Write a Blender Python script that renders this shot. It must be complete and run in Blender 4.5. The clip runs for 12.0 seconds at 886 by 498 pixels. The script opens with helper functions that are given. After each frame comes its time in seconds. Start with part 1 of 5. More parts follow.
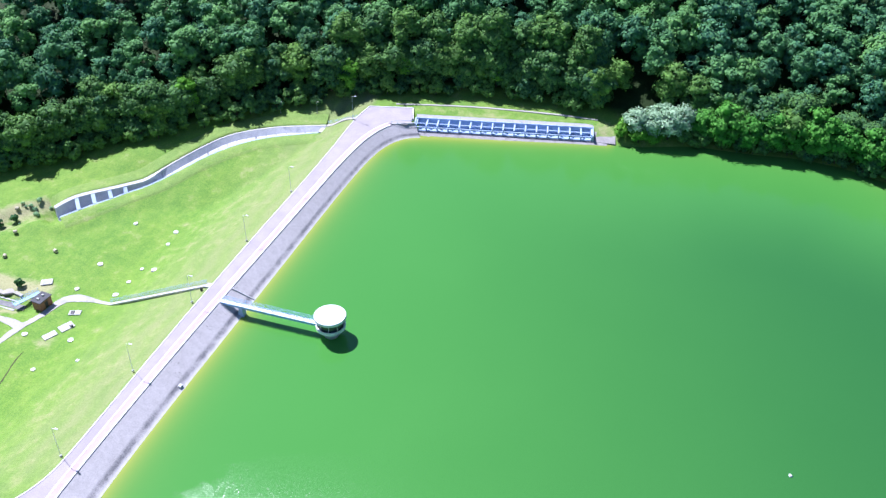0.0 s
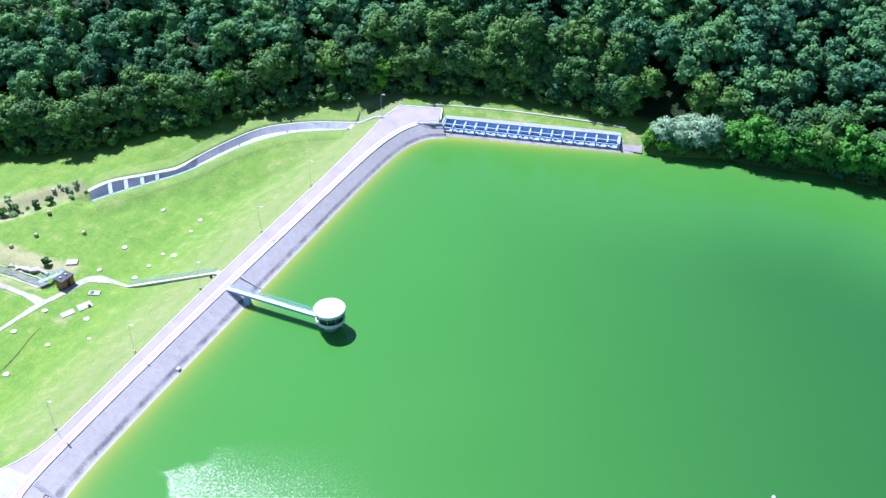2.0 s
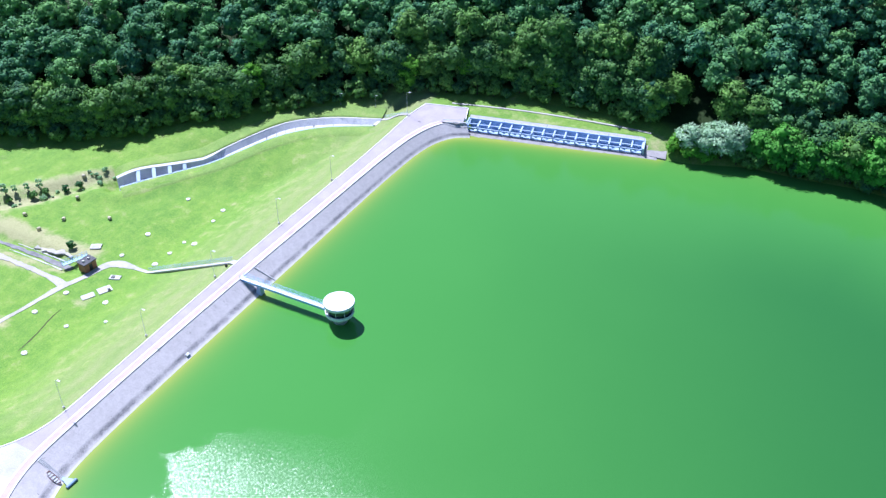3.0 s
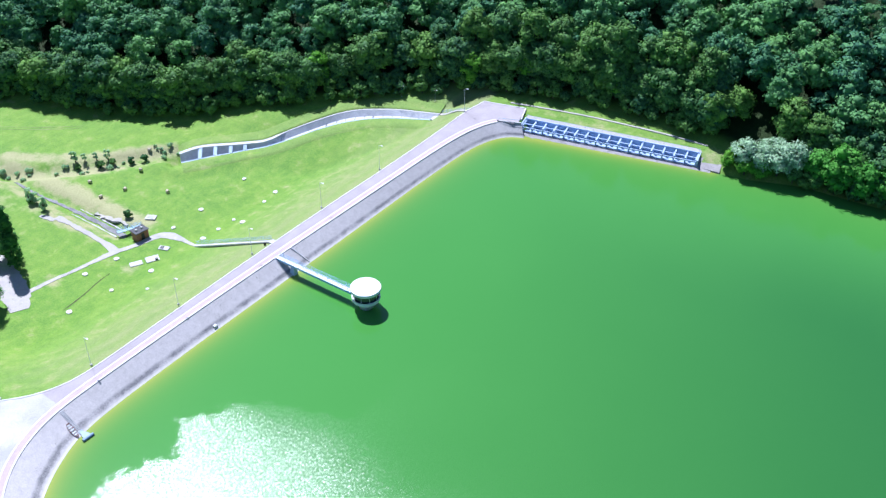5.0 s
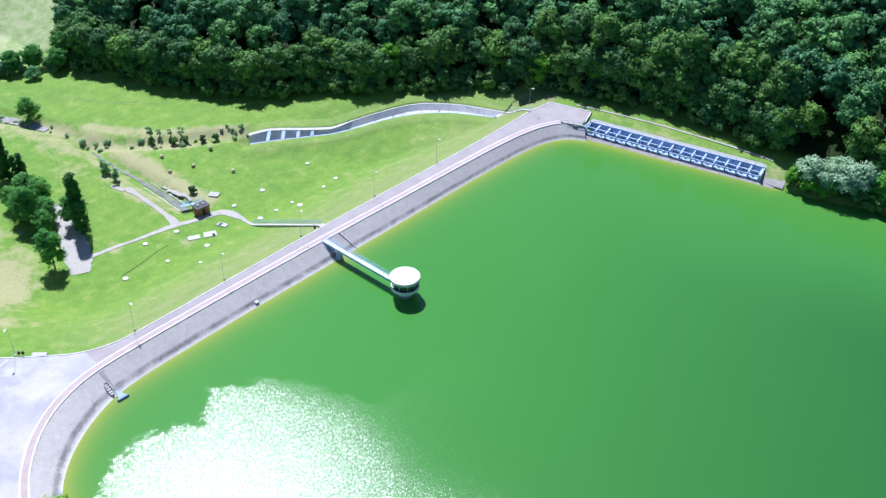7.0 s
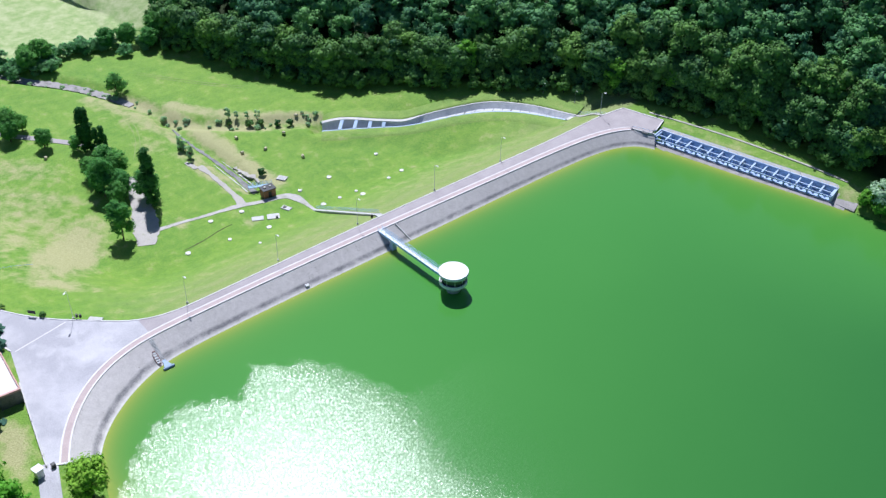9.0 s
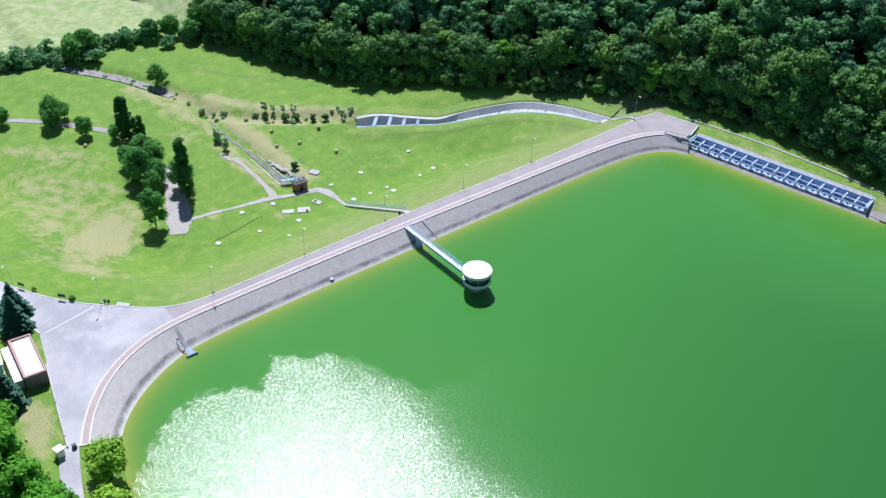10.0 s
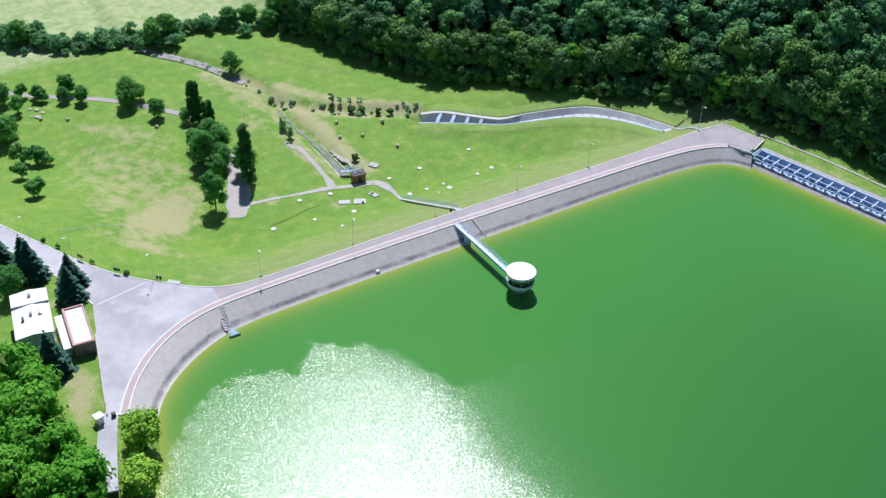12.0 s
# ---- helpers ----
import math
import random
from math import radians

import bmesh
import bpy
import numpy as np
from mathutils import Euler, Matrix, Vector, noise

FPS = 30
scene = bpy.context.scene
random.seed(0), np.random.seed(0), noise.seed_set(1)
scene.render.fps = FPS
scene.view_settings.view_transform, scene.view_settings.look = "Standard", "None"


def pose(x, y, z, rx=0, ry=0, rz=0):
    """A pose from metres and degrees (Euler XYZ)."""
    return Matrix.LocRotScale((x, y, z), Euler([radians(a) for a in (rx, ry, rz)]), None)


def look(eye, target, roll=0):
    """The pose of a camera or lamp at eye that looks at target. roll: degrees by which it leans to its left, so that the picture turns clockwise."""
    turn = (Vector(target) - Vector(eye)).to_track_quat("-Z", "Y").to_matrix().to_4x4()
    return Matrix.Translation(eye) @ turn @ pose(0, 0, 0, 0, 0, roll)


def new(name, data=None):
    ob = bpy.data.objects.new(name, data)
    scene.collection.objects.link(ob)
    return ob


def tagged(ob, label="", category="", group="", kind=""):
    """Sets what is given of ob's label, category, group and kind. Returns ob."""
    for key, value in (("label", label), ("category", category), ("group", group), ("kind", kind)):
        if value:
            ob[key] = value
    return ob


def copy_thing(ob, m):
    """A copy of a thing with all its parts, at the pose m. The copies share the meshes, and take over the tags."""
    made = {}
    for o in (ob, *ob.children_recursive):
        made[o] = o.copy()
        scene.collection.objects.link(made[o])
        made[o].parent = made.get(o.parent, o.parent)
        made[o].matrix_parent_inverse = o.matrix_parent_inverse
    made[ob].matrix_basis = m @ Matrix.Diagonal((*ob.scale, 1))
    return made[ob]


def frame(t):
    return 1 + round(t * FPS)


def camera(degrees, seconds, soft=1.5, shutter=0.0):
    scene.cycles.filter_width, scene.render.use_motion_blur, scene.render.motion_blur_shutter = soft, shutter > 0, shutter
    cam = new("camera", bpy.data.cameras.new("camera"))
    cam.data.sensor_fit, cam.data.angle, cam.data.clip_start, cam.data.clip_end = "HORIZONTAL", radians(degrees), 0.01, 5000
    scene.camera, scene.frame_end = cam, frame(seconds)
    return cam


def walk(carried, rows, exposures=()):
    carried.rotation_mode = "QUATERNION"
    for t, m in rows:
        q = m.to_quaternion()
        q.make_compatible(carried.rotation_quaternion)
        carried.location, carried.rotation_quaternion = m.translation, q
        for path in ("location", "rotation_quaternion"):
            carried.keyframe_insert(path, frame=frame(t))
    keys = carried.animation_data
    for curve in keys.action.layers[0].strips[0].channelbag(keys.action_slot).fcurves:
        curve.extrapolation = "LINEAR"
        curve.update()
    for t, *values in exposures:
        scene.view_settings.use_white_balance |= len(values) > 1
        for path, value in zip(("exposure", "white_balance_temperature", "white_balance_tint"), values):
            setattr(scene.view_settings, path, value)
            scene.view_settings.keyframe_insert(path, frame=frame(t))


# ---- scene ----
cam = camera(48.97, 12.0, soft=1.4)
PATH = [
    (0, (106.24, -150.24, 147.97), (54.83, 2.27, 29.23), 0.12),
    (0.5, (110.34, -148.96, 147.95), (55.31, 2.41, 29.37), -0.13),
    (1, (114.46, -147.71, 147.94), (55.84, 2.45, 29.55), -0.22),
    (1.5, (118.61, -146.48, 147.93), (56.46, 2.36, 29.68), -0.35),
    (2, (122.75, -145.25, 147.90), (56.47, 1.87, 29.74), -0.32),
    (2.5, (126.82, -143.96, 147.81), (56.20, 1.22, 29.77), -0.24),
    (3, (130.76, -142.59, 147.66), (55.69, 0.48, 29.77), -0.12),
    (5, (145.64, -136.72, 146.80), (53.40, -3.59, 29.46), 0.26),
    (5.5, (149.00, -135.23, 146.63), (52.73, -4.87, 29.41), 0.32),
    (6, (151.98, -133.73, 146.49), (51.74, -6.39, 29.29), 0.40),
    (6.5, (154.59, -132.23, 146.41), (50.70, -7.87, 29.20), 0.47),
    (7, (156.84, -130.74, 146.40), (49.37, -9.52, 29.12), 0.53),
    (9, (164.48, -124.77, 146.56), (44.00, -16.88, 28.89), 0.89),
    (9.5, (166.20, -123.28, 146.65), (42.88, -18.75, 28.90), 0.92),
    (10, (167.79, -121.81, 146.78), (41.74, -20.76, 28.88), 1.01),
    (10.5, (169.28, -120.33, 146.94), (40.74, -22.58, 28.95), 1.06),
    (11, (170.72, -118.86, 147.09), (39.79, -24.42, 29.03), 1.13),
    (11.5, (172.13, -117.38, 147.26), (39.00, -26.24, 29.08), 1.19),
    (12, (173.53, -115.91, 147.43), (38.17, -28.24, 29.15), 1.27),
]
EXPOSURES = [(0, 0.78, 5340, 25), (2.5, 0.76, 5160, 23), (5.5, 0.59, 5270, 19), (7, 0.43, 5420, 17), (9.5, 0.20, 5590, 15), (12, 0.09, 5690, 15)]
walk(cam, [(t, look(e, g, r)) for t, e, g, r in PATH], EXPOSURES)

# ---- light ----
SUN_EL, SUN_AZ = radians(56), radians(151.5)      # height, and heading from +x towards +y
to_sun = Vector((math.cos(SUN_EL) * math.cos(SUN_AZ), math.cos(SUN_EL) * math.sin(SUN_AZ), math.sin(SUN_EL)))
world = bpy.data.worlds.new("sky")
scene.world = world
world.use_nodes = True
wn = world.node_tree
sky = wn.nodes.new("ShaderNodeTexSky")
sky.sky_type, sky.sun_disc, sky.ozone_density = "NISHITA", False, 5.0
sky.dust_density = 0.4
sky.sun_elevation, sky.sun_rotation = SUN_EL, math.pi / 2 - SUN_AZ
wn.links.new(sky.outputs[0], wn.nodes["Background"].inputs[0])
wn.nodes["Background"].inputs[1].default_value = 0.06
sun = new("sun", bpy.data.lights.new("sun", "SUN"))
sun.data.energy, sun.data.angle, sun.data.color = 4.95, radians(0.53), (1.0, 0.95, 0.87)
sun.matrix_world = look((0, 0, 0), -to_sun)


# ---- materials ----
def nodes_of(name):
    m = bpy.data.materials.new(name)
    m.use_nodes = True
    return m, m.node_tree, m.node_tree.nodes["Principled BSDF"]


def add(tree, kind, **values):
    n = tree.nodes.new("ShaderNode" + kind)
    for key, value in values.items():
        n.inputs[key.replace("_", " ")].default_value = value
    return n


def noise_of(tree, scale, detail=4.0, rough=0.6, obj=True):
    geo = tree.nodes.new("ShaderNodeNewGeometry" if not obj else "ShaderNodeTexCoord")
    n = add(tree, "TexNoise", Scale=scale, Detail=detail, Roughness=rough)
    tree.links.new(geo.outputs["Object" if obj else "Position"], n.inputs["Vector"])
    return n.outputs["Fac"]


def ramp(tree, fac, *stops):
    r = tree.nodes.new("ShaderNodeValToRGB")
    while len(r.color_ramp.elements) < len(stops):
        r.color_ramp.elements.new(0.5)
    for e, (p, c) in zip(r.color_ramp.elements, stops):
        e.position, e.color = p, (*c, 1)
    tree.links.new(fac, r.inputs[0])
    return r.outputs[0]


def mix(tree, fac, a, b, mode="MIX"):
    m = tree.nodes.new("ShaderNodeMix")
    m.data_type, m.blend_type = "RGBA", mode
    for slot, value in ((0, fac), (6, a), (7, b)):
        if hasattr(value, "is_linked"):
            tree.links.new(value, m.inputs[slot])
        else:
            m.inputs[slot].default_value = value if slot == 0 else (*value, 1)
    return m.outputs[2]


def bump(tree, shader, height, strength, distance=0.1):
    b = add(tree, "Bump", Strength=strength, Distance=distance)
    tree.links.new(height, b.inputs["Height"])
    tree.links.new(b.outputs[0], shader.inputs["Normal"])


def surface(name, a, b, scale=1.0, fine=14.0, rough=0.8, metal=0.0, relief=0.3, spread=0.3, dirt=None, dirt_scale=0.15, world_space=False):
    """Two tones in broad patches, a fine grain over them and a relief."""
    m, t, s = nodes_of(name)
    broad, grain = noise_of(t, scale, 5, obj=not world_space), noise_of(t, fine, 3, obj=not world_space)
    col = ramp(t, broad, (0.5 - spread / 2, a), (0.5 + spread / 2, b))
    col = mix(t, 0.35, col, ramp(t, grain, (0.3, tuple(v * 0.62 for v in a)), (0.7, tuple(min(1, v * 1.3) for v in b))))
    if dirt:
        d = ramp(t, noise_of(t, dirt_scale, 6, 0.7, obj=not world_space), (0.52, (0, 0, 0)), (0.68, (0.8, 0.8, 0.8)))
        col = mix(t, d, col, dirt)
    t.links.new(col, s.inputs["Base Color"])
    s.inputs["Roughness"].default_value, s.inputs["Metallic"].default_value = rough, metal
    bump(t, s, grain, relief, 0.03)
    return m


def grass_material():
    m, t, s = nodes_of("meadow_grass")
    big, mid, fine = noise_of(t, 0.035, 4, obj=False), noise_of(t, 0.25, 5, 0.65, obj=False), noise_of(t, 2.6, 4, 0.7, obj=False)
    cover = t.nodes.new("ShaderNodeAttribute")
    cover.attribute_name = "cover"
    sep = t.nodes.new("ShaderNodeSeparateColor")
    t.links.new(cover.outputs["Color"], sep.inputs[0])
    col = ramp(t, big, (0.38, (0.108, 0.255, 0.036)), (0.62, (0.215, 0.345, 0.046)))
    col = mix(t, 0.55, col, ramp(t, mid, (0.37, (0.052, 0.185, 0.020)), (0.50, (0.148, 0.305, 0.034)), (0.62, (0.275, 0.375, 0.065))))
    geo, along = t.nodes.new("ShaderNodeNewGeometry"), t.nodes.new("ShaderNodeMapping")
    along.inputs["Rotation"].default_value, along.inputs["Scale"].default_value = (0, 0, radians(8)), (0.9, 0.07, 0.3)
    t.links.new(geo.outputs["Position"], along.inputs["Vector"])
    mown = add(t, "TexNoise", Scale=1.0, Detail=4.0, Roughness=0.6)
    t.links.new(along.outputs[0], mown.inputs["Vector"])
    col = mix(t, 0.16, col, ramp(t, mown.outputs["Fac"], (0.38, (0.08, 0.19, 0.028)), (0.62, (0.28, 0.37, 0.075))))
    col = mix(t, 0.40, col, ramp(t, fine, (0.34, (0.046, 0.14, 0.016)), (0.66, (0.27, 0.45, 0.056))))
    # dry grass and bare soil, pale crops, and the wood's floor with tree shade painted in near-black
    edge = t.nodes.new("ShaderNodeMath")
    edge.operation = "MULTIPLY_ADD"
    t.links.new(mid, edge.inputs[0])
    edge.inputs[1].default_value = 2.0
    t.links.new(sep.outputs[0], edge.inputs[2])
    tone = t.nodes.new("ShaderNodeMath")
    tone.operation = "MULTIPLY"
    t.links.new(edge.outputs[0], tone.inputs[0])
    tone.inputs[1].default_value = 0.4
    dry = ramp(t, tone.outputs[0], (0.47, (0, 0, 0)), (0.72, (0.9, 0.9, 0.9)))
    col = mix(t, dry, col, ramp(t, fine, (0.3, (0.30, 0.29, 0.13)), (0.7, (0.50, 0.45, 0.27))))
    col = mix(t, cover.outputs["Alpha"], col, ramp(t, fine, (0.25, (0.19, 0.235, 0.085)), (0.75, (0.36, 0.375, 0.18))))
    col = mix(t, sep.outputs[2], col, ramp(t, mid, (0.38, (0.26, 0.36, 0.13)), (0.62, (0.43, 0.47, 0.25))))
    # floor under the trees: their shade is put into this near-black green
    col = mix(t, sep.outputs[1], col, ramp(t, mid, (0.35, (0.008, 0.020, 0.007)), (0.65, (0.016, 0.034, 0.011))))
    t.links.new(col, s.inputs["Base Color"])
    s.inputs["Roughness"].default_value = 0.62
    s.inputs["Specular IOR Level"].default_value = 0.22
    s.inputs["Specular Tint"].default_value = (0.62, 0.85, 0.26, 1)
    bump(t, s, fine, 0.8, 0.25)
    return m


def foliage(name, dark, light, by_mesh=False, through_light=0.25):
    m, t, s = nodes_of(name)
    if by_mesh:
        a = t.nodes.new("ShaderNodeAttribute")
        a.attribute_name = "tint"
        pick = a.outputs["Fac"]
    else:
        pick = t.nodes.new("ShaderNodeObjectInfo").outputs["Random"]
    island = t.nodes.new("ShaderNodeNewGeometry").outputs["Random Per Island"]
    col = ramp(t, pick, (0.0, dark), (1.0, light))
    col = mix(t, 0.4, col, ramp(t, island, (0.0, tuple(v * 0.6 for v in dark)), (1.0, tuple(v * 1.35 for v in light))))
    t.links.new(col, s.inputs["Base Color"])
    s.inputs["Roughness"].default_value, s.inputs["Specular IOR Level"].default_value = 0.6, 0.1
    thin, both = add(t, "BsdfTranslucent"), add(t, "MixShader", Fac=through_light)
    t.links.new(col, thin.inputs[0])
    t.links.new(s.outputs[0], both.inputs[1])
    t.links.new(thin.outputs[0], both.inputs[2])
    t.links.new(both.outputs[0], t.nodes["Material Output"].inputs[0])
    return m


def water_material():
    m, t, s = nodes_of("lake_water")
    a = t.nodes.new("ShaderNodeAttribute")
    a.attribute_name = "lake"
    sep = t.nodes.new("ShaderNodeSeparateColor")
    t.links.new(a.outputs["Color"], sep.inputs[0])
    cloud, ragged = noise_of(t, 0.012, 3, obj=False), noise_of(t, 0.30, 11, 0.80, obj=False)
    col = ramp(t, cloud, (0.3, (0.062, 0.236, 0.038)), (0.7, (0.069, 0.250, 0.042)))
    col = mix(t, sep.outputs[2], col, (0.010, 0.078, 0.021))
    col = mix(t, sep.outputs[0], col, (0.29, 0.33, 0.055))
    t.links.new(col, s.inputs["Base Color"])
    s.inputs["IOR"].default_value, s.inputs["Specular IOR Level"].default_value = 1.33, 0.68
    # the wind roughens the open water; its ragged edge lies off the dam
    edge = t.nodes.new("ShaderNodeMath")
    edge.operation = "MULTIPLY_ADD"
    t.links.new(ragged, edge.inputs[0])
    edge.inputs[1].default_value = 1.3
    t.links.new(a.outputs["Alpha"], edge.inputs[2])
    shelter = ramp(t, edge.outputs[0], (0.84, (0, 0, 0)), (0.97, (1, 1, 1)))
    wind = t.nodes.new("ShaderNodeMath")
    wind.operation = "MULTIPLY"
    t.links.new(shelter, wind.inputs[0])
    t.links.new(sep.outputs[1], wind.inputs[1])
    rough = t.nodes.new("ShaderNodeMapRange")
    t.links.new(wind.outputs[0], rough.inputs[0])
    rough.inputs[3].default_value, rough.inputs[4].default_value = 0.10, 0.21
    t.links.new(rough.outputs[0], s.inputs["Roughness"])
    # small wavelets, each tilted its own way
    place = t.nodes.new("ShaderNodeNewGeometry").outputs["Position"]
    tilt = None
    for size, lean in ((5.0, 0.10), (13.0, 0.15), (31.0, 0.13)):
        cell = add(t, "TexVoronoi", Scale=size)
        t.links.new(place, cell.inputs["Vector"])
        flat = t.nodes.new("ShaderNodeVectorMath")
        flat.operation = "MULTIPLY_ADD"
        t.links.new(cell.outputs["Color"], flat.inputs[0])
        flat.inputs[1].default_value, flat.inputs[2].default_value = (lean, lean, 0), (-lean / 2, -lean / 2, 0)
        if tilt is None:
            tilt = flat.outputs[0]
        else:
            both = t.nodes.new("ShaderNodeVectorMath")
            t.links.new(tilt, both.inputs[0])
            t.links.new(flat.outputs[0], both.inputs[1])
            tilt = both.outputs[0]
    force = t.nodes.new("ShaderNodeMapRange")
    t.links.new(wind.outputs[0], force.inputs[0])
    force.inputs[3].default_value, force.inputs[4].default_value = 0.12, 1.0
    scaled = t.nodes.new("ShaderNodeVectorMath")
    scaled.operation = "SCALE"
    t.links.new(tilt, scaled.inputs[0])
    t.links.new(force.outputs[0], scaled.inputs["Scale"])
    upright = t.nodes.new("ShaderNodeVectorMath")
    t.links.new(scaled.outputs[0], upright.inputs[0])
    upright.inputs[1].default_value = (0, 0, 1)
    unit = t.nodes.new("ShaderNodeVectorMath")
    unit.operation = "NORMALIZE"
    t.links.new(upright.outputs[0], unit.inputs[0])
    t.links.new(unit.outputs[0], s.inputs["Normal"])
    return m


GRASS, WATER = grass_material(), water_material()
ASPHALT = surface("crest_asphalt", (0.33, 0.297, 0.303), (0.41, 0.372, 0.378), 0.25, 9, 0.9, relief=0.2, world_space=True)
YARD = surface("yard_asphalt", (0.34, 0.335, 0.365), (0.53, 0.52, 0.545), 0.09, 5, 0.85, relief=0.2, spread=0.2, dirt=(0.62, 0.61, 0.62), dirt_scale=0.07, world_space=True)
PAVERS = surface("red_pavers", (0.42, 0.335, 0.325), (0.50, 0.41, 0.395), 0.8, 12, 0.9, world_space=True)
KERB = surface("kerb_concrete", (0.62, 0.60, 0.60), (0.75, 0.73, 0.72), 0.5, 10, 0.85, world_space=True)
PITCHING = surface("stone_pitching", (0.255, 0.24, 0.235), (0.40, 0.375, 0.365), 0.3, 3.0, 0.95, relief=0.8, dirt=(0.15, 0.145, 0.13), dirt_scale=0.35, world_space=True)
WET = surface("wet_pitching", (0.09, 0.09, 0.095), (0.24, 0.235, 0.23), 0.35, 2.5, 0.7, relief=0.8, world_space=True)
CONCRETE = surface("grey_concrete", (0.36, 0.37, 0.38), (0.50, 0.50, 0.50), 0.4, 6, 0.85, dirt=(0.24, 0.24, 0.23), dirt_scale=0.3, world_space=True)
# copy of the spillway concrete with the blue of skylit shade in its colour
SPILL_SHADED = surface("shade_blue_concrete", (0.29, 0.41, 0.63), (0.47, 0.59, 0.78), 0.5, 6, 0.8, dirt=(0.24, 0.30, 0.40), dirt_scale=0.4, world_space=True)
SPILL = surface("blue_grey_concrete", (0.34, 0.45, 0.62), (0.48, 0.59, 0.74), 0.5, 6, 0.8, dirt=(0.30, 0.34, 0.38), dirt_scale=0.4, world_space=True)
PALE = surface("pale_concrete", (0.46, 0.455, 0.45), (0.60, 0.59, 0.575), 0.6, 8, 0.85, dirt=(0.5, 0.48, 0.44), dirt_scale=0.5, world_space=True)
STEEL_BLUE = surface("pale_blue_paint", (0.30, 0.50, 0.72), (0.40, 0.60, 0.80), 1.5, 20, 0.45, relief=0.05)
WHITE = surface("white_paint", (0.76, 0.77, 0.78), (0.83, 0.83, 0.83), 0.8, 15, 0.5, relief=0.05, dirt=(0.66, 0.66, 0.64), dirt_scale=0.8)
PONTOON = surface("grey_blue_paint", (0.13, 0.22, 0.34), (0.20, 0.31, 0.45), 1.5, 15, 0.5, relief=0.05)
GALV = surface("galvanised_steel", (0.45, 0.47, 0.48), (0.58, 0.59, 0.60), 2, 20, 0.4, 0.7, 0.05)
LAMP_GREY = surface("pale_grey_paint", (0.66, 0.71, 0.72), (0.76, 0.80, 0.80), 2, 15, 0.5, relief=0.05)
GRAVEL = surface("pale_gravel", (0.36, 0.335, 0.31), (0.50, 0.47, 0.435), 0.4, 5, 0.95, relief=0.6, dirt=(0.3, 0.3, 0.2), dirt_scale=0.4, world_space=True)
PATH = surface("worn_path_concrete", (0.37, 0.35, 0.335), (0.51, 0.485, 0.46), 0.5, 7, 0.9, dirt=(0.30, 0.31, 0.22), dirt_scale=0.35, world_space=True)
BARK = surface("bark", (0.045, 0.035, 0.025), (0.09, 0.068, 0.05), 3, 20, 0.95, relief=0.8)
BRICK = surface("red_brick", (0.25, 0.11, 0.07), (0.36, 0.17, 0.11), 2, 12, 0.9)
DARK_ROOF = surface("dark_roofing", (0.05, 0.05, 0.055), (0.10, 0.10, 0.11), 1, 8, 0.8)
DARK = surface("dark_opening", (0.015, 0.017, 0.02), (0.03, 0.032, 0.035), 1, 8, 0.5)
WOOD = surface("weathered_wood", (0.22, 0.16, 0.11), (0.34, 0.26, 0.19), 2, 14, 0.85)
RED = surface("red_paint", (0.46, 0.25, 0.22), (0.56, 0.34, 0.30), 1.5, 12, 0.7)
STRAW = surface("straw", (0.46, 0.40, 0.26), (0.62, 0.56, 0.40), 2, 16, 0.95, relief=0.8)
LEAF = foliage("broadleaf", (0.027, 0.104, 0.056), (0.145, 0.290, 0.046), False, 0.05)
LEAF_FAR = foliage("far_broadleaf", (0.036, 0.140, 0.090), (0.155, 0.340, 0.082), True, 0.06)
LEAF_BRIGHT = foliage("bright_broadleaf", (0.105, 0.31, 0.026), (0.175, 0.42, 0.040))
LEAF_MID = foliage("shore_broadleaf", (0.060, 0.25, 0.035), (0.13, 0.37, 0.050))
LEAF_SILVER = foliage("silver_willow", (0.28, 0.46, 0.25), (0.47, 0.64, 0.41), False, 0.2)
LEAF_YOUNG = foliage("young_leaves", (0.34, 0.56, 0.28), (0.50, 0.70, 0.40), False, 0.55)
LEAF_LAWN = foliage("lawn_broadleaf", (0.090, 0.300, 0.080), (0.210, 0.470, 0.105), False, 0.48)
LEAF_LIME = foliage("lime_broadleaf", (0.080, 0.300, 0.022), (0.170, 0.440, 0.040))
LEAF_HEDGE = foliage("hedge_leaves", (0.16, 0.40, 0.16), (0.33, 0.58, 0.27), False, 0.6)
LEAF_SHORE = foliage("shore_leaves", (0.23, 0.46, 0.04), (0.34, 0.58, 0.065))
CHUTE = surface("stained_channel_concrete", (0.42, 0.43, 0.46), (0.60, 0.60, 0.61), 0.35, 4, 0.8, relief=0.3, dirt=(0.27, 0.29, 0.33), dirt_scale=0.3, world_space=True)
LEAF_CONE = foliage("spruce_needles", (0.028, 0.105, 0.070), (0.065, 0.165, 0.110))
LEAF_POPLAR = foliage("poplar_leaves", (0.034, 0.135, 0.034), (0.065, 0.19, 0.045))
GLASS, _, gs = nodes_of("window_glass")
gs.inputs["Base Color"].default_value, gs.inputs["Roughness"].default_value = (0.02, 0.03, 0.04, 1), 0.08
gs.inputs["Specular IOR Level"].default_value = 0.8


# ---- building helpers ----
def part(name, bm, material, parent=None, label="", smooth=False):
    me = bpy.data.meshes.new(name)
    bmesh.ops.recalc_face_normals(bm, faces=bm.faces)
    bm.to_mesh(me)
    bm.free()
    me.materials.append(material)
    if smooth:
        me.shade_smooth()
    ob = new(name, me)
    ob.parent = parent
    return tagged(ob, label)


def thing(name, m, label, category, group="", kind=""):
    ob = new(name)
    ob.empty_display_size = 0.5
    ob.matrix_basis = m
    return tagged(ob, label, category, group, kind)


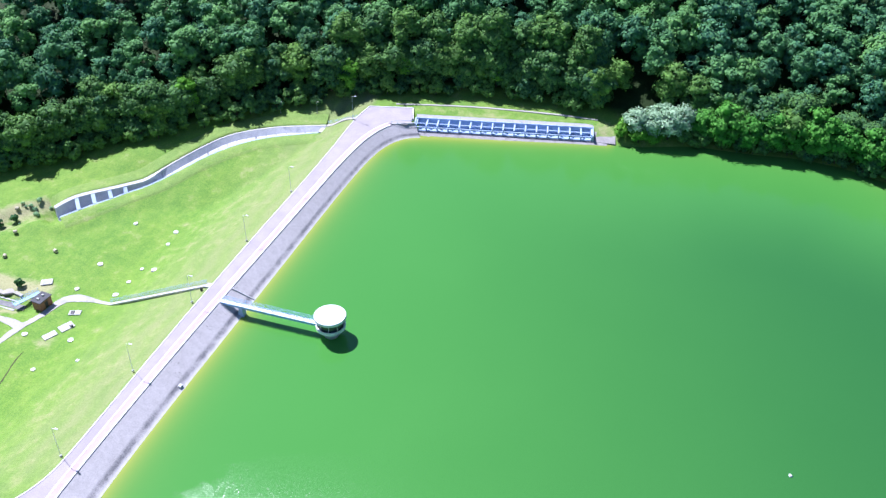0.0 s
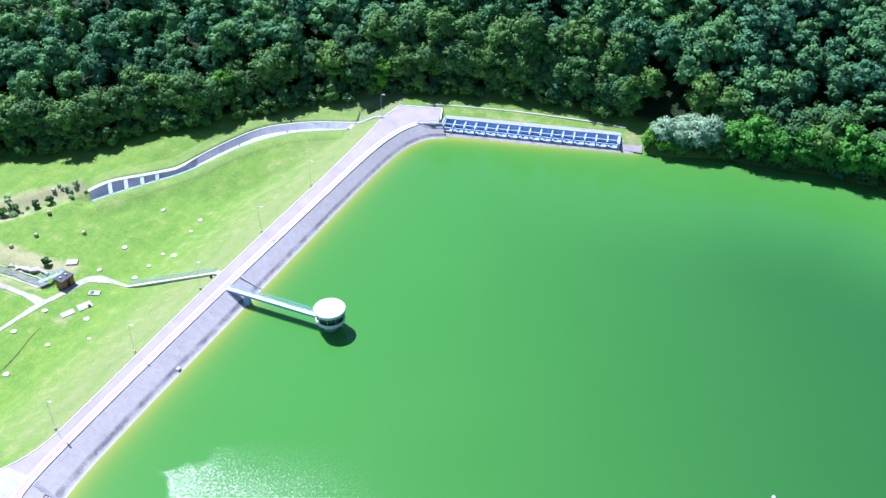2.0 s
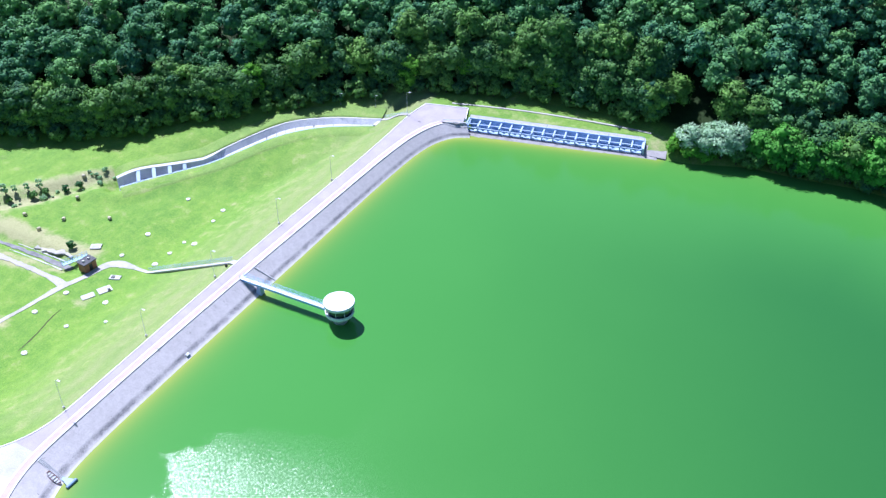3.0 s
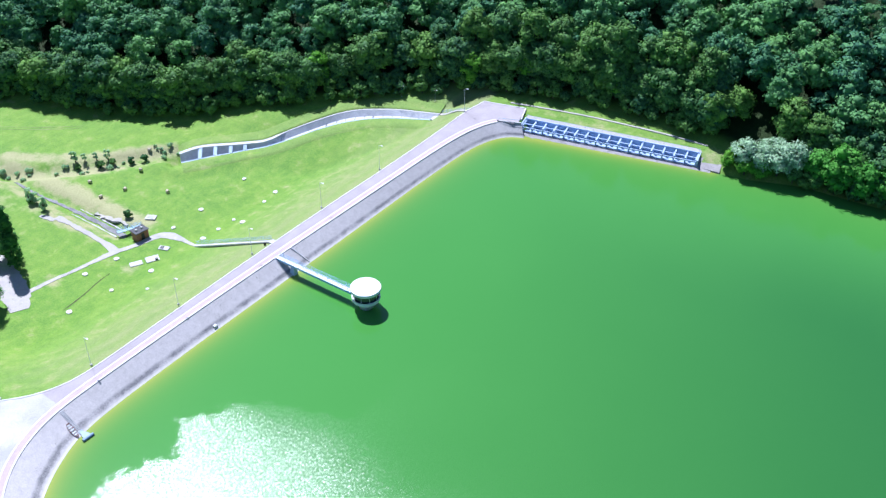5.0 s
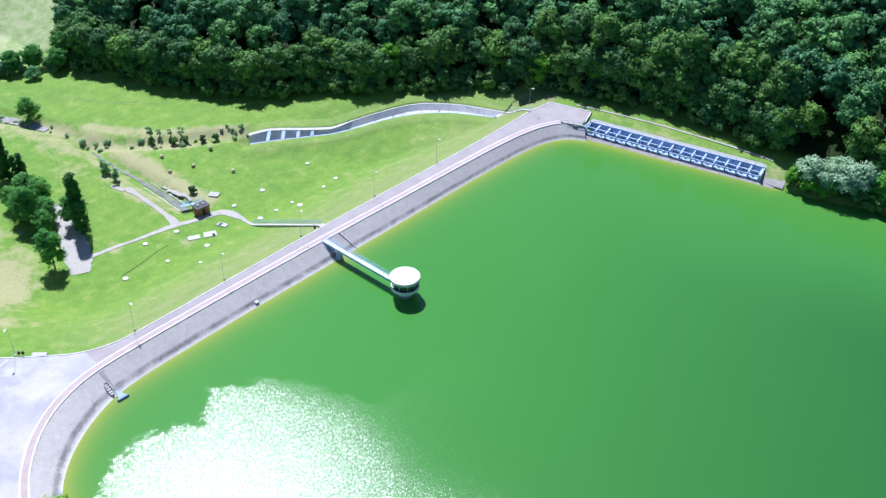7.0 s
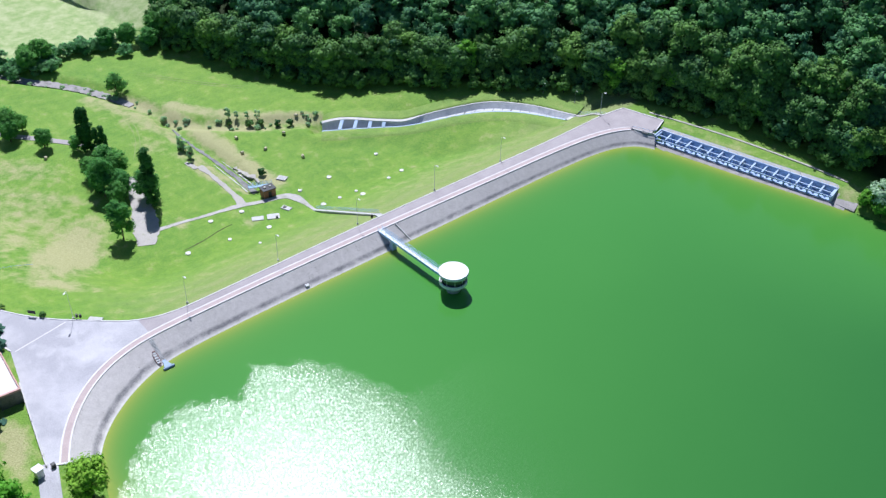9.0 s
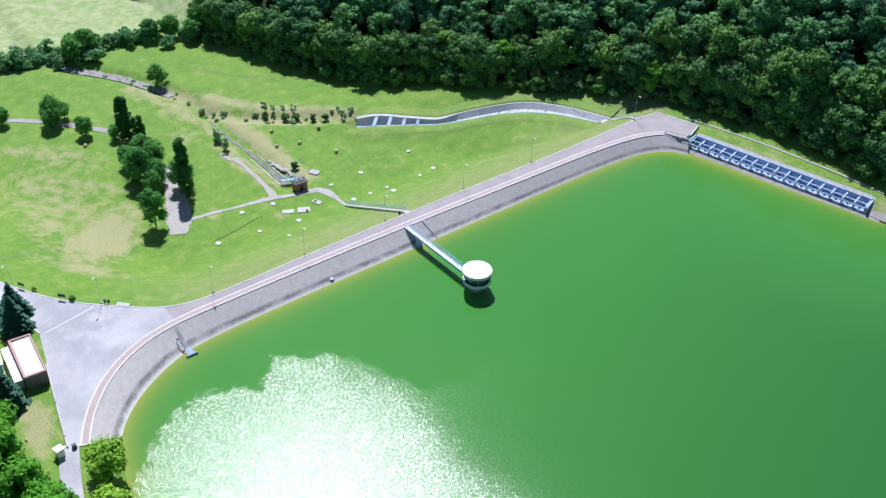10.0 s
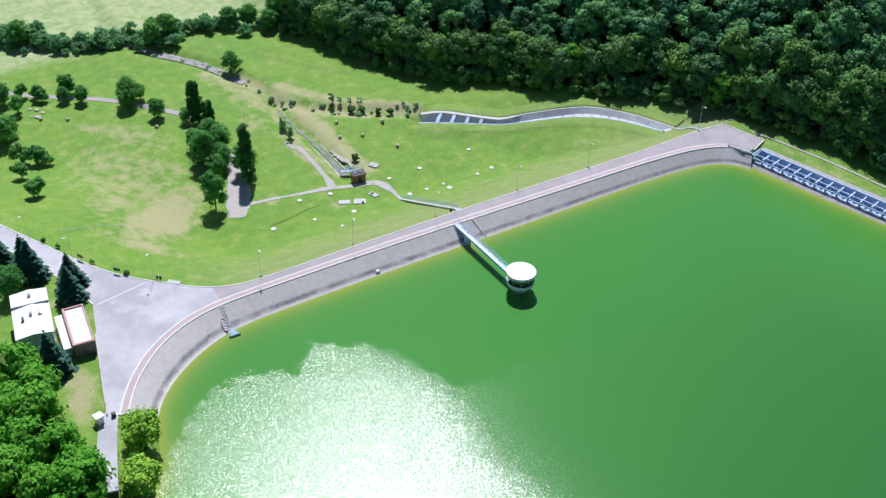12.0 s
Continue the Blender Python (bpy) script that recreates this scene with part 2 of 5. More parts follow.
def box(bm, x0, x1, y0, y1, z0, z1, bevel=0.0, m=None):
    r = bmesh.ops.create_cube(bm, size=1)
    bmesh.ops.transform(bm, verts=r["verts"], matrix=Matrix.LocRotScale(((x0 + x1) / 2, (y0 + y1) / 2, (z0 + z1) / 2), None, (x1 - x0, y1 - y0, z1 - z0)))
    if bevel:
        edges = {e for v in r["verts"] for e in v.link_edges}
        made = bmesh.ops.bevel(bm, geom=list(edges), offset=bevel, segments=1, affect="EDGES")
        verts = list({v for f in made["faces"] for v in f.verts} | {v for v in r["verts"] if v.is_valid})
    else:
        verts = r["verts"]
    if m is not None:
        bmesh.ops.transform(bm, verts=verts, matrix=m)
    return verts


def boxed(name, size, material, parent, bevel=0.0, label="", m=None):
    bm = bmesh.new()
    box(bm, *size, bevel, m)
    return part(name, bm, material, parent, label)


def tube(bm, a, b, r0, r1=None, sides=8):
    a, b = Vector(a), Vector(b)
    r1 = r0 if r1 is None else r1
    got = bmesh.ops.create_cone(bm, cap_ends=True, segments=sides, radius1=r0, radius2=r1, depth=(b - a).length)
    turn = (b - a).to_track_quat("Z", "Y").to_matrix().to_4x4()
    bmesh.ops.transform(bm, verts=got["verts"], matrix=Matrix.Translation((a + b) / 2) @ turn)


def lathe(bm, profile, steps=48):
    rings = [[bm.verts.new((r * math.cos(2 * math.pi * k / steps), r * math.sin(2 * math.pi * k / steps), z)) for k in range(steps)] for r, z in profile]
    for a, b in zip(rings, rings[1:]):
        for k in range(steps):
            bm.faces.new((a[k], a[(k + 1) % steps], b[(k + 1) % steps], b[k]))
    bm.faces.new(rings[0])
    bm.faces.new(rings[-1])


def smooth_line(points, step=2.0, rounds=3):
    """Corner-cut a polyline, then space it evenly."""
    p = np.array(points, float)
    for _ in range(rounds):
        q = np.empty((2 * len(p) - 2, p.shape[1]))
        q[0::2], q[1::2] = 0.75 * p[:-1] + 0.25 * p[1:], 0.25 * p[:-1] + 0.75 * p[1:]
        p = np.vstack([p[:1], q, p[-1:]])
    s = np.r_[0, np.cumsum(np.linalg.norm(np.diff(p, axis=0), axis=1))]
    n = max(2, int(s[-1] / step) + 1)
    return np.stack([np.interp(np.linspace(0, s[-1], n), s, p[:, i]) for i in range(p.shape[1])], 1)


def resampled(p, n):
    s = np.r_[0, np.cumsum(np.linalg.norm(np.diff(p, axis=0), axis=1))]
    return np.stack([np.interp(np.linspace(0, s[-1], n), s, p[:, i]) for i in range(p.shape[1])], 1)


def near(line, x, y):
    """Distance to a polyline, its height there, and the side (positive: left of its run)."""
    best, height, side = np.full(x.shape, 1e9), np.zeros(x.shape), np.zeros(x.shape)
    for a, b in zip(line[:-1], line[1:]):
        d = b[:2] - a[:2]
        u = np.clip(((x - a[0]) * d[0] + (y - a[1]) * d[1]) / (d @ d + 1e-9), 0, 1)
        r = np.hypot(x - a[0] - u * d[0], y - a[1] - u * d[1])
        m = r < best
        best = np.where(m, r, best)
        if len(a) > 2:
            height = np.where(m, a[2] + u * (b[2] - a[2]), height)
        side = np.where(m, np.sign(d[0] * (y - a[1]) - d[1] * (x - a[0])), side)
    return best, height, side


def inside(poly, x, y):
    hit = np.zeros(x.shape, bool)
    for (ax, ay), (bx, by) in zip(poly, np.roll(poly, -1, 0)):
        cross = (ay > y) != (by > y)
        with np.errstate(divide="ignore", invalid="ignore"):
            hit ^= cross & (x < (bx - ax) * (y - ay) / (by - ay) + ax)
    return hit


def step01(v, a, b):
    u = np.clip((v - a) / (b - a), 0, 1)
    return u * u * (3 - 2 * u)


def ribbon(bm, left, right, zl, zr, down=0.4):
    """A slab between two lines of equal length, with its sides."""
    rows = []
    for k in range(len(left)):
        a = zl if np.isscalar(zl) else zl[k]
        b = zr if np.isscalar(zr) else zr[k]
        rows.append([bm.verts.new((left[k][0], left[k][1], a - down)), bm.verts.new((left[k][0], left[k][1], a)), bm.verts.new((right[k][0], right[k][1], b)), bm.verts.new((right[k][0], right[k][1], b - down))])
    for p, q in zip(rows, rows[1:]):
        for i in range(4):
            bm.faces.new((p[i], p[(i + 1) % 4], q[(i + 1) % 4], q[i]))
    bm.faces.new(rows[0])
    bm.faces.new(rows[-1][::-1])


def shifted(line, d):
    """The line moved d metres to its left."""
    t = np.gradient(line[:, :2], axis=0)
    t /= np.linalg.norm(t, axis=1)[:, None] + 1e-9
    out = line.copy()
    out[:, 0] -= t[:, 1] * d
    out[:, 1] += t[:, 0] * d
    return out


# ---- the plan: lines of the place ----
CREST_Z = 3.06
kerb_line = smooth_line([(23.5, -93.6), (18.1, -90.9), (13.2, -87.5), (8.4, -83.0), (4.5, -77.6), (1.9, -71.5), (0.5, -65), (0.2, -55), (0.2, -30), (0.7, 0), (1.6, 28), (2.2, 48), (2.7, 64), (3.7, 77), (5.4, 85), (7.9, 90.5), (10.8, 92.9), (14.6, 94.3)], 2.0)
shore_line = smooth_line([(60, -112), (48, -98), (36, -91.5), (27, -89.3), (23.0, -87.6), (19.4, -85.2), (15.5, -81.4), (11.7, -76.2), (8.6, -70.2), (6.6, -64), (5.9, -54), (5.8, -30), (6.2, 0), (6.4, 25), (6.6, 48), (6.9, 62), (7.6, 75), (9.2, 83), (12.2, 88.6), (16, 91.2), (28, 94.6), (43, 98.3), (57, 102.2), (69.5, 105.8), (76, 106.4), (83, 107.6), (90, 110.6), (97, 113.0), (106, 113.2), (117, 114.0), (124, 115.4), (131, 115.2), (142, 114.2), (160, 104), (220, 98), (330, 90), (520, 40)], 2.0)
grass_line = smooth_line([(-60, -101.5), (-47.5, -95.1), (-33, -87.9), (-24.7, -82.8), (-19.2, -78.3), (-12.5, -71.2), (-7.2, -65.3), (-4.2, -58), (-3.9, -48), (-4.1, -30), (-4.2, 0), (-3.9, 25), (-3.4, 45), (-3.1, 65), (-3.3, 80), (-3.6, 90.6), (-2.4, 99.8)], 2.0)
chute_far = smooth_line([(-13.2, 90.4, -0.5), (-15.9, 89.6, -0.7), (-26.9, 87.0, -1.6), (-32.5, 84.7, -2.2), (-39.0, 81.4, -2.9), (-43.6, 77.4, -3.7), (-47.3, 72.2, -4.7), (-51.2, 66.2, -6.0), (-54.8, 60.9, -7.5), (-57.6, 56.6, -8.7), (-58.6, 55.4, -8.9), (-65.5, 48.4, -8.9), (-69.1, 45.2, -8.9), (-72.0, 42.2, -8.9), (-73.6, 39.4, -8.95), (-74.8, 34.9, -9.0)], 1.0, 1)
chute_near = smooth_line([(-12.4, 87.2, -1.3), (-15.0, 86.2, -1.5), (-24.5, 83.0, -2.5), (-30.1, 80.8, -3.2), (-36.1, 76.8, -4.0), (-40.6, 72.7, -4.9), (-44.8, 68.2, -6.1), (-48.7, 62.4, -7.4), (-52.5, 57.5, -8.8), (-56.2, 53.6, -10.0), (-60.0, 48.8, -10.1), (-62.4, 44.8, -10.1), (-65.3, 40.9, -10.1), (-67.8, 36.7, -10.1), (-70.9, 31.9, -10.2)], 1.0, 1)
NC = 56
chute_far, chute_near = np.stack([np.interp(np.linspace(0, 1, NC), np.linspace(0, 1, len(chute_far)), chute_far[:, i]) for i in range(3)], 1), np.stack([np.interp(np.linspace(0, 1, NC), np.linspace(0, 1, len(chute_near)), chute_near[:, i]) for i in range(3)], 1)
chute_line = (chute_far + chute_near) / 2
wood_line = smooth_line([(-210, 20, -10), (-172, 22, -10.5), (-148, 31.5, -10.5), (-123, 39, -10.5), (-105, 46.5, -10), (-92, 52, -9.3), (-86, 59, -8), (-79, 67, -7), (-68, 71.5, -5.5), (-57, 77.5, -4), (-46, 86, -2.4), (-34, 93, -0.8), (-24, 99, 0.8), (-12, 105.5, 2.2), (0, 111, 3.2), (14, 114.5, 3.8), (32, 118, 4), (51, 119, 4), (63, 118.5, 3.6), (74, 115.2, 2.8), (88, 113.6, 1.5), (98, 114.9, 0.9), (113, 115.4, 0.8), (129, 116.8, 0.8), (142, 115.6, 0.8), (170, 107, 0.8), (240, 102.5, 1), (340, 96, 1)], 3.0)
creek_line = smooth_line([(-260, -30), (-205, -36), (-176, -30), (-157, -15), (-140, -8), (-129, -4.7), (-113, -2), (-103, 4), (-92, 17), (-84, 27), (-77, 35)], 2.0)
drain_line = smooth_line([(-112, -3), (-102, -3.5), (-92, -3.4), (-85, -2.6), (-76, -2.2), (-68.8, -2.2), (-60.6, -2.6), (-56, -2.4)], 2.0)
lake = np.vstack([shore_line, [(560, -60), (520, -250), (330, -330), (150, -290), (92, -200), (74, -140)]])


SPILL_A, SPILL_B = np.array((14.8, 94.2)), np.array((67.2, 105.4))
SPILL_L = float(np.linalg.norm(SPILL_B - SPILL_A))
spill_u = (SPILL_B - SPILL_A) / SPILL_L
spill_n = np.array((-spill_u[1], spill_u[0]))


def ground_height(x, y, cut=True):
    """Height of the ground; without cut, as it was before the chute was dug."""
    x, y = np.asarray(x, float), np.asarray(y, float)
    wob = np.sin(x * 0.083 + 1.3) * np.sin(y * 0.071) * 0.35 + np.sin(x * 0.031 - y * 0.043) * 0.5
    floor = -11.6 + 0.5 * step01(-x, 70, 100) + wob * 0.5 + 4.0 * step01(-x, 190, 420) + 14 * step01(-x, 300, 900)
    d, _, side = near(grass_line, x, y)
    sl = 0.47 - 0.17 * step01(-y, 40, 75)
    bank = np.where(side > 0, 3.0 - sl * d, 3.0)
    z = np.log(np.exp(np.clip((floor + 20) * 0.9, -60, 60)) + np.exp(np.clip((bank + 20) * 0.9, -60, 60))) / 0.9 - 20
    # the valley side to the chute and the wood's edge, then the wooded hill
    dc, zc, sc = near(chute_line, x, y)
    dw, zw, sw = near(wood_line, x, y)
    valley = (zc / (dc + 0.5) ** 2 + zw / (dw + 0.5) ** 2) / (1 / (dc + 0.5) ** 2 + 1 / (dw + 0.5) ** 2)
    far_side = (sc < 0) & (y > 14) & (x > -125) & (x < -12)
    z = np.where((~far_side) & (x < -8), np.maximum(z, zc - 0.2 * np.maximum(dc - 2, 0)), z)
    w = np.where(far_side, np.maximum(step01(80 - np.minimum(dc, dw), 0, 55) * step01(y, 14, 40) * step01(x, -125, -95), step01(9 - dc, 0, 8)), step01(9 - dc, 0, 8))
    z = z * (1 - w) + valley * w
    north = step01(y - (86 + 0.18 * x), 0, 10) * step01(x, -14, -4) * (sw < 0)
    z = z * (1 - north) + (2.42 + 1.3 * step01((x - SPILL_A[0]) * spill_n[0] + (y - SPILL_A[1]) * spill_n[1], 6.5, 17)) * north
    behind = sw > 0
    z = np.where(behind, zw + 0.52 * dw - 0.0012 * np.minimum(dw, 200) ** 2 + wob, z)
    near_edge = np.where(behind, 0, step01(7 - dw, 0, 7))
    z = z * (1 - near_edge) + zw * near_edge
    # the southern bank, rising behind the yard
    south = step01(-y - 104 - 0.09 * np.maximum(-x, 0) + 0.2 * np.clip(x, 0, 60), 0, 60)
    z = z + south * 16 * (y < -60)
    # creek and drain
    dk, _, _ = near(creek_line, x, y)
    z = z - 1.7 * step01(5.5 - dk, 0, 4.5)
    dd, _, _ = near(drain_line, x, y)
    z = z - 1.3 * step01(4.5 - dd, 0, 3.2)
    half = 2.85
    if cut:
        z = np.where((x < -13.6) & (dc < half + 3.2), np.where(dc < half + 0.9, zc - 3.6, z - 0.4), z)
    # lake bed, and the ground under the dam's crest and facing
    ds, _, _ = near(shore_line, x, y)
    wet = inside(lake, x, y)
    z = np.where(wet, -np.minimum(0.02 + 0.45 * ds, 9), z)
    dry_shore = (~wet) & (ds < 12) & ((x > 60) | ((y < -84) & (x > 24)))
    z = np.where(dry_shore, np.minimum(z, 0.02 + 0.45 * ds), z)
    dk2, _, sk = near(kerb_line, x, y)
    facing = (~wet) & (sk < 0) & (y < 92) & (x < 26)
    z = np.where(facing, np.minimum(z, CREST_Z * ds / (ds + dk2 + 1e-6) - 0.5), z)
    z = np.where((x > -5.5) & (x < 14) & (y > 88) & (y < 96.5 + 0.27 * (x + 2.4) + 4.2), np.minimum(z, 2.55), z)
    su, sn = (x - SPILL_A[0]) * spill_u[0] + (y - SPILL_A[1]) * spill_u[1], (x - SPILL_A[0]) * spill_n[0] + (y - SPILL_A[1]) * spill_n[1]
    z = np.where((su > 0) & (su < SPILL_L) & (sn > 0.6) & (sn < 5.2), -3.2, z)
    z = np.where((su > -6) & (su < SPILL_L + 2) & (sn <= 0.6) & (sn > -4), np.minimum(z, -0.6), z)
    return z


def ground_at(x, y):
    return float(ground_height(np.array([x]), np.array([y]))[0])


def grid_mesh(name, xs, ys, zfun, material):
    gx, gy = np.meshgrid(xs, ys)
    gz = zfun(gx, gy)
    nx, ny = len(xs), len(ys)
    co = np.stack([gx, gy, gz], -1).reshape(-1, 3)
    i = (np.arange(ny - 1)[:, None] * nx + np.arange(nx - 1)).ravel()
    quads = np.stack([i, i + 1, i + 1 + nx, i + nx], 1)
    me = raw_mesh(name, co, quads, material)
    return me, co


def raw_mesh(name, co, faces, material, smooth=True):
    """A mesh from arrays of corners and of faces with equally many corners."""
    me = bpy.data.meshes.new(name)
    n, k = faces.shape
    me.vertices.add(len(co))
    me.vertices.foreach_set("co", co.astype(np.float32).ravel())
    me.loops.add(n * k)
    me.loops.foreach_set("vertex_index", faces.astype(np.int32).ravel())
    me.polygons.add(n)
    me.polygons.foreach_set("loop_start", np.arange(0, n * k, k, dtype=np.int32))
    me.update(calc_edges=True)
    me.materials.append(material)
    if smooth:
        me.shade_smooth()
    return me


def paint(me, name, rgb, fourth=1.0):
    a = me.attributes.new(name, "FLOAT_COLOR", "POINT")
    a.data.foreach_set("color", np.concatenate([rgb, np.ones((len(rgb), 1)) * np.reshape(fourth, (-1, 1))], 1).astype(np.float32).ravel())


# ---- ground and water ----
def spaced(a, b, step, far):
    mid = np.arange(a, b + step, step)
    out = np.geomspace(step * 1.5, far, 24)
    return np.concatenate([a - out[::-1], mid, b + out])


ground_me, gco = grid_mesh("ground", spaced(-190, 110, 1.5, 3000), spaced(-135, 165, 1.5, 3000), ground_height, GRASS)
gx, gy = gco[:, 0], gco[:, 1]


def blob(cx, cy, rx, ry, turn=0.0):
    c, s = math.cos(radians(turn)), math.sin(radians(turn))
    u, v = (gx - cx) * c + (gy - cy) * s, -(gx - cx) * s + (gy - cy) * c
    return np.clip(1.3 - np.hypot(u / rx, v / ry), 0, 1)


dry = np.maximum.reduce([blob(-58, -60, 21, 9, -38) * 1.15, blob(-40, -71, 15, 4.5, 40) * 0.75, blob(-72, -68, 10, 6, 0) * 0.7, blob(-95, -55, 26, 3, 40) * 0.55, blob(-70, 2.2, 16, 2.4, 5) * 0.8, blob(-58, 4, 6, 3) * 0.8,
    blob(-43, -13, 3.2, 2.2) * 0.7, blob(-56, -29, 4, 3) * 0.6, blob(-122, -60, 10, 3, 50) * 0.6, blob(-120, -10, 22, 6, 15) * 0.45, blob(-94, 14, 22, 5.5, 48) * 0.85, blob(-84, 1.6, 26, 3.2, 4) * 0.8, blob(-64, 3.2, 11, 3.6, 8) * 0.85, blob(-128, -4, 16, 5, 12) * 0.8, blob(-76, -9, 16, 2.5, 4) * 0.8, blob(-100, -14, 10, 6, 20) * 0.45, blob(-66, 2.0, 14, 3, 8) * 0.7, blob(-85, -62, 30, 16, 10) * 0.48, blob(-112, -52, 16, 7, 30) * 0.5, blob(-75, -72, 18, 6, -15) * 0.55, blob(-20, 40, 45, 14, 88) * 0.22, blob(-15, -25, 45, 12, 88) * 0.22,
    blob(40, 108, 34, 3.2, 10) * 0.3, blob(70, 110, 6, 5) * 0.5, blob(12, -100, 10, 3.5, -12) * 0.9, blob(-12, -95, 12, 5, -10) * 0.5])
for line, wide, much in (([(-57, 4), (-66, 3.2), (-76, 3.0), (-86, 2.4), (-95, 2), (-104, 3), (-116, 0)], 3.6, 1.0), ([(-120, 4), (-106, 12), (-97, 19), (-88, 28), (-80, 36)], 3.4, 0.85), ([(-59, -5.6), (-70, -6.0), (-80, -6.4), (-92, -6), (-102, -7)], 1.8, 0.7), ([(-104, -6), (-118, -9), (-130, -11), (-142, -15)], 4.0, 0.7)):
    dry = np.maximum(dry, np.clip(1.35 - near(np.array(line, float), gx, gy)[0] / wide, 0, 1) * much)
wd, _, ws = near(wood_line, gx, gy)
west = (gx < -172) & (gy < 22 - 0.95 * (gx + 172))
# mask of the tree-covered floor that gets the painted shade
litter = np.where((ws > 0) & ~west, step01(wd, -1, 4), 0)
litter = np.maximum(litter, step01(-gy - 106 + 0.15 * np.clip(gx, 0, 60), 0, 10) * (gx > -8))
pale = step01(-gx, 176, 186) * step01(gy, -190, -120)
gd, _, gside = near(grass_line, gx, gy)
straw = np.where(gside > 0, step01(34 - gd, 0, 34) * step01(gy, -75, -45), 0.05) * (gx > -60)
straw = np.clip(straw * 0.82 + 0.08, 0, 0.85) * (0.8 + 0.2 * np.sin(gx * 0.9 + np.sin(gy * 0.35)))
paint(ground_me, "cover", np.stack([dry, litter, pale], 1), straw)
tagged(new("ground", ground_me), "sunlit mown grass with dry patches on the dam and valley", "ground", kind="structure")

lake_x = np.concatenate([np.arange(1, 30, 0.7), np.arange(30, 190, 2.5), np.geomspace(190, 540, 14)])
lake_y = np.concatenate([np.linspace(-320, -120, 16), np.arange(-116, 116, 1.2), [125]])
water_me, wco = grid_mesh("water", lake_x, lake_y, lambda x, y: x * 0.0, WATER)
wx, wy = wco[:, 0], wco[:, 1]
ds, _, _ = near(shore_line, wx, wy)
shallow = np.exp(-ds / 2.1) * 0.82 * (wx < 74) + np.exp(-ds / 6.0) * 0.16
# weight of the darker green, growing off the shore and towards +x
deep = step01(ds, 3, 60) * (0.05 + 0.62 * step01(wx + 0.25 * wy, 20, 175))
rim = np.interp(wy, [-100, -90, -83, -77, -72, -69, -65, -58, -51, -47, -41, -37, -30], [48, 36, 28, 22.5, 23, 20, 23.5, 27, 20.5, 24, 26, 31, 50])
lee = -wy - 35 + 2.5 * np.sin(wx * 0.16) + 0.08 * np.clip(wx - 40, 0, 100)
wind = 0.42 * step01(lee, -45, 5) + 0.58 * step01(lee, -4, 14)
paint(water_me, "lake", np.stack([shallow, wind, deep], 1), np.clip(0.26 + (wx - rim) * 0.06, 0, 1))
bm = bmesh.new()
bm.from_mesh(water_me)
dry_land = (~inside(lake, wx, wy)) & (ds > 0.4)
bmesh.ops.delete(bm, geom=[f for f in bm.faces if all(dry_land[v.index] for v in f.verts)], context="FACES")
bm.to_mesh(water_me)
bm.free()
tagged(new("water", water_me), "opaque green reservoir water, rippled by light wind", "water", kind="structure")


# ---- dam crest, facing, yard ----
def part_of(line, y0, y1):
    keep = (line[:, 1] >= y0) & (line[:, 1] <= y1)
    return line[keep]


def facing_material():
    m, t, s = nodes_of("stone_facing")
    a = t.nodes.new("ShaderNodeAttribute")
    a.attribute_name = "band"
    streak, grain, patch = noise_of(t, 0.16, 6, 0.7, obj=False), noise_of(t, 3.2, 4, 0.7, obj=False), noise_of(t, 0.6, 5, 0.65, obj=False)
    sep = t.nodes.new("ShaderNodeSeparateColor")
    t.links.new(a.outputs["Color"], sep.inputs[0])
    shift = t.nodes.new("ShaderNodeMath")
    shift.operation = "MULTIPLY_ADD"
    t.links.new(patch, shift.inputs[0])
    shift.inputs[1].default_value = 0.16
    t.links.new(sep.outputs[0], shift.inputs[2])
    base = ramp(t, patch, (0.3, (0.46, 0.435, 0.425)), (0.7, (0.62, 0.59, 0.575)))
    base = mix(t, 0.4, base, ramp(t, grain, (0.35, (0.30, 0.28, 0.265)), (0.65, (0.59, 0.56, 0.535))))
    specks = ramp(t, grain, (0.55, (0, 0, 0)), (0.66, (1, 1, 1)))
    weeds = mix(t, ramp(t, streak, (0.50, (0, 0, 0)), (0.62, (1, 1, 1))), (0, 0, 0), specks)
    base = mix(t, weeds, base, (0.12, 0.115, 0.09))
    band = ramp(t, shift.outputs[0], (0.72, (0, 0, 0)), (0.82, (1, 1, 1)), (0.90, (0.9, 0.9, 0.9)), (0.97, (0, 0, 0)))
    band = mix(t, ramp(t, streak, (0.36, (0.25, 0.25, 0.25)), (0.58, (1, 1, 1))), (0, 0, 0), band)
    base = mix(t, band, base, ramp(t, grain, (0.35, (0.10, 0.10, 0.105)), (0.65, (0.26, 0.255, 0.26))))
    toe = ramp(t, sep.outputs[0], (0.90, (0, 0, 0)), (0.955, (1, 1, 1)))
    base = mix(t, toe, base, ramp(t, patch, (0.3, (0.58, 0.565, 0.54)), (0.7, (0.74, 0.72, 0.67))))
    t.links.new(base, s.inputs["Base Color"])
    s.inputs["Roughness"].default_value = 0.92
    bump(t, s, grain, 0.7, 0.08)
    return m


def near_index(line, p):
    return int(np.argmin(np.hypot(line[:, 0] - p[0], line[:, 1] - p[1])))


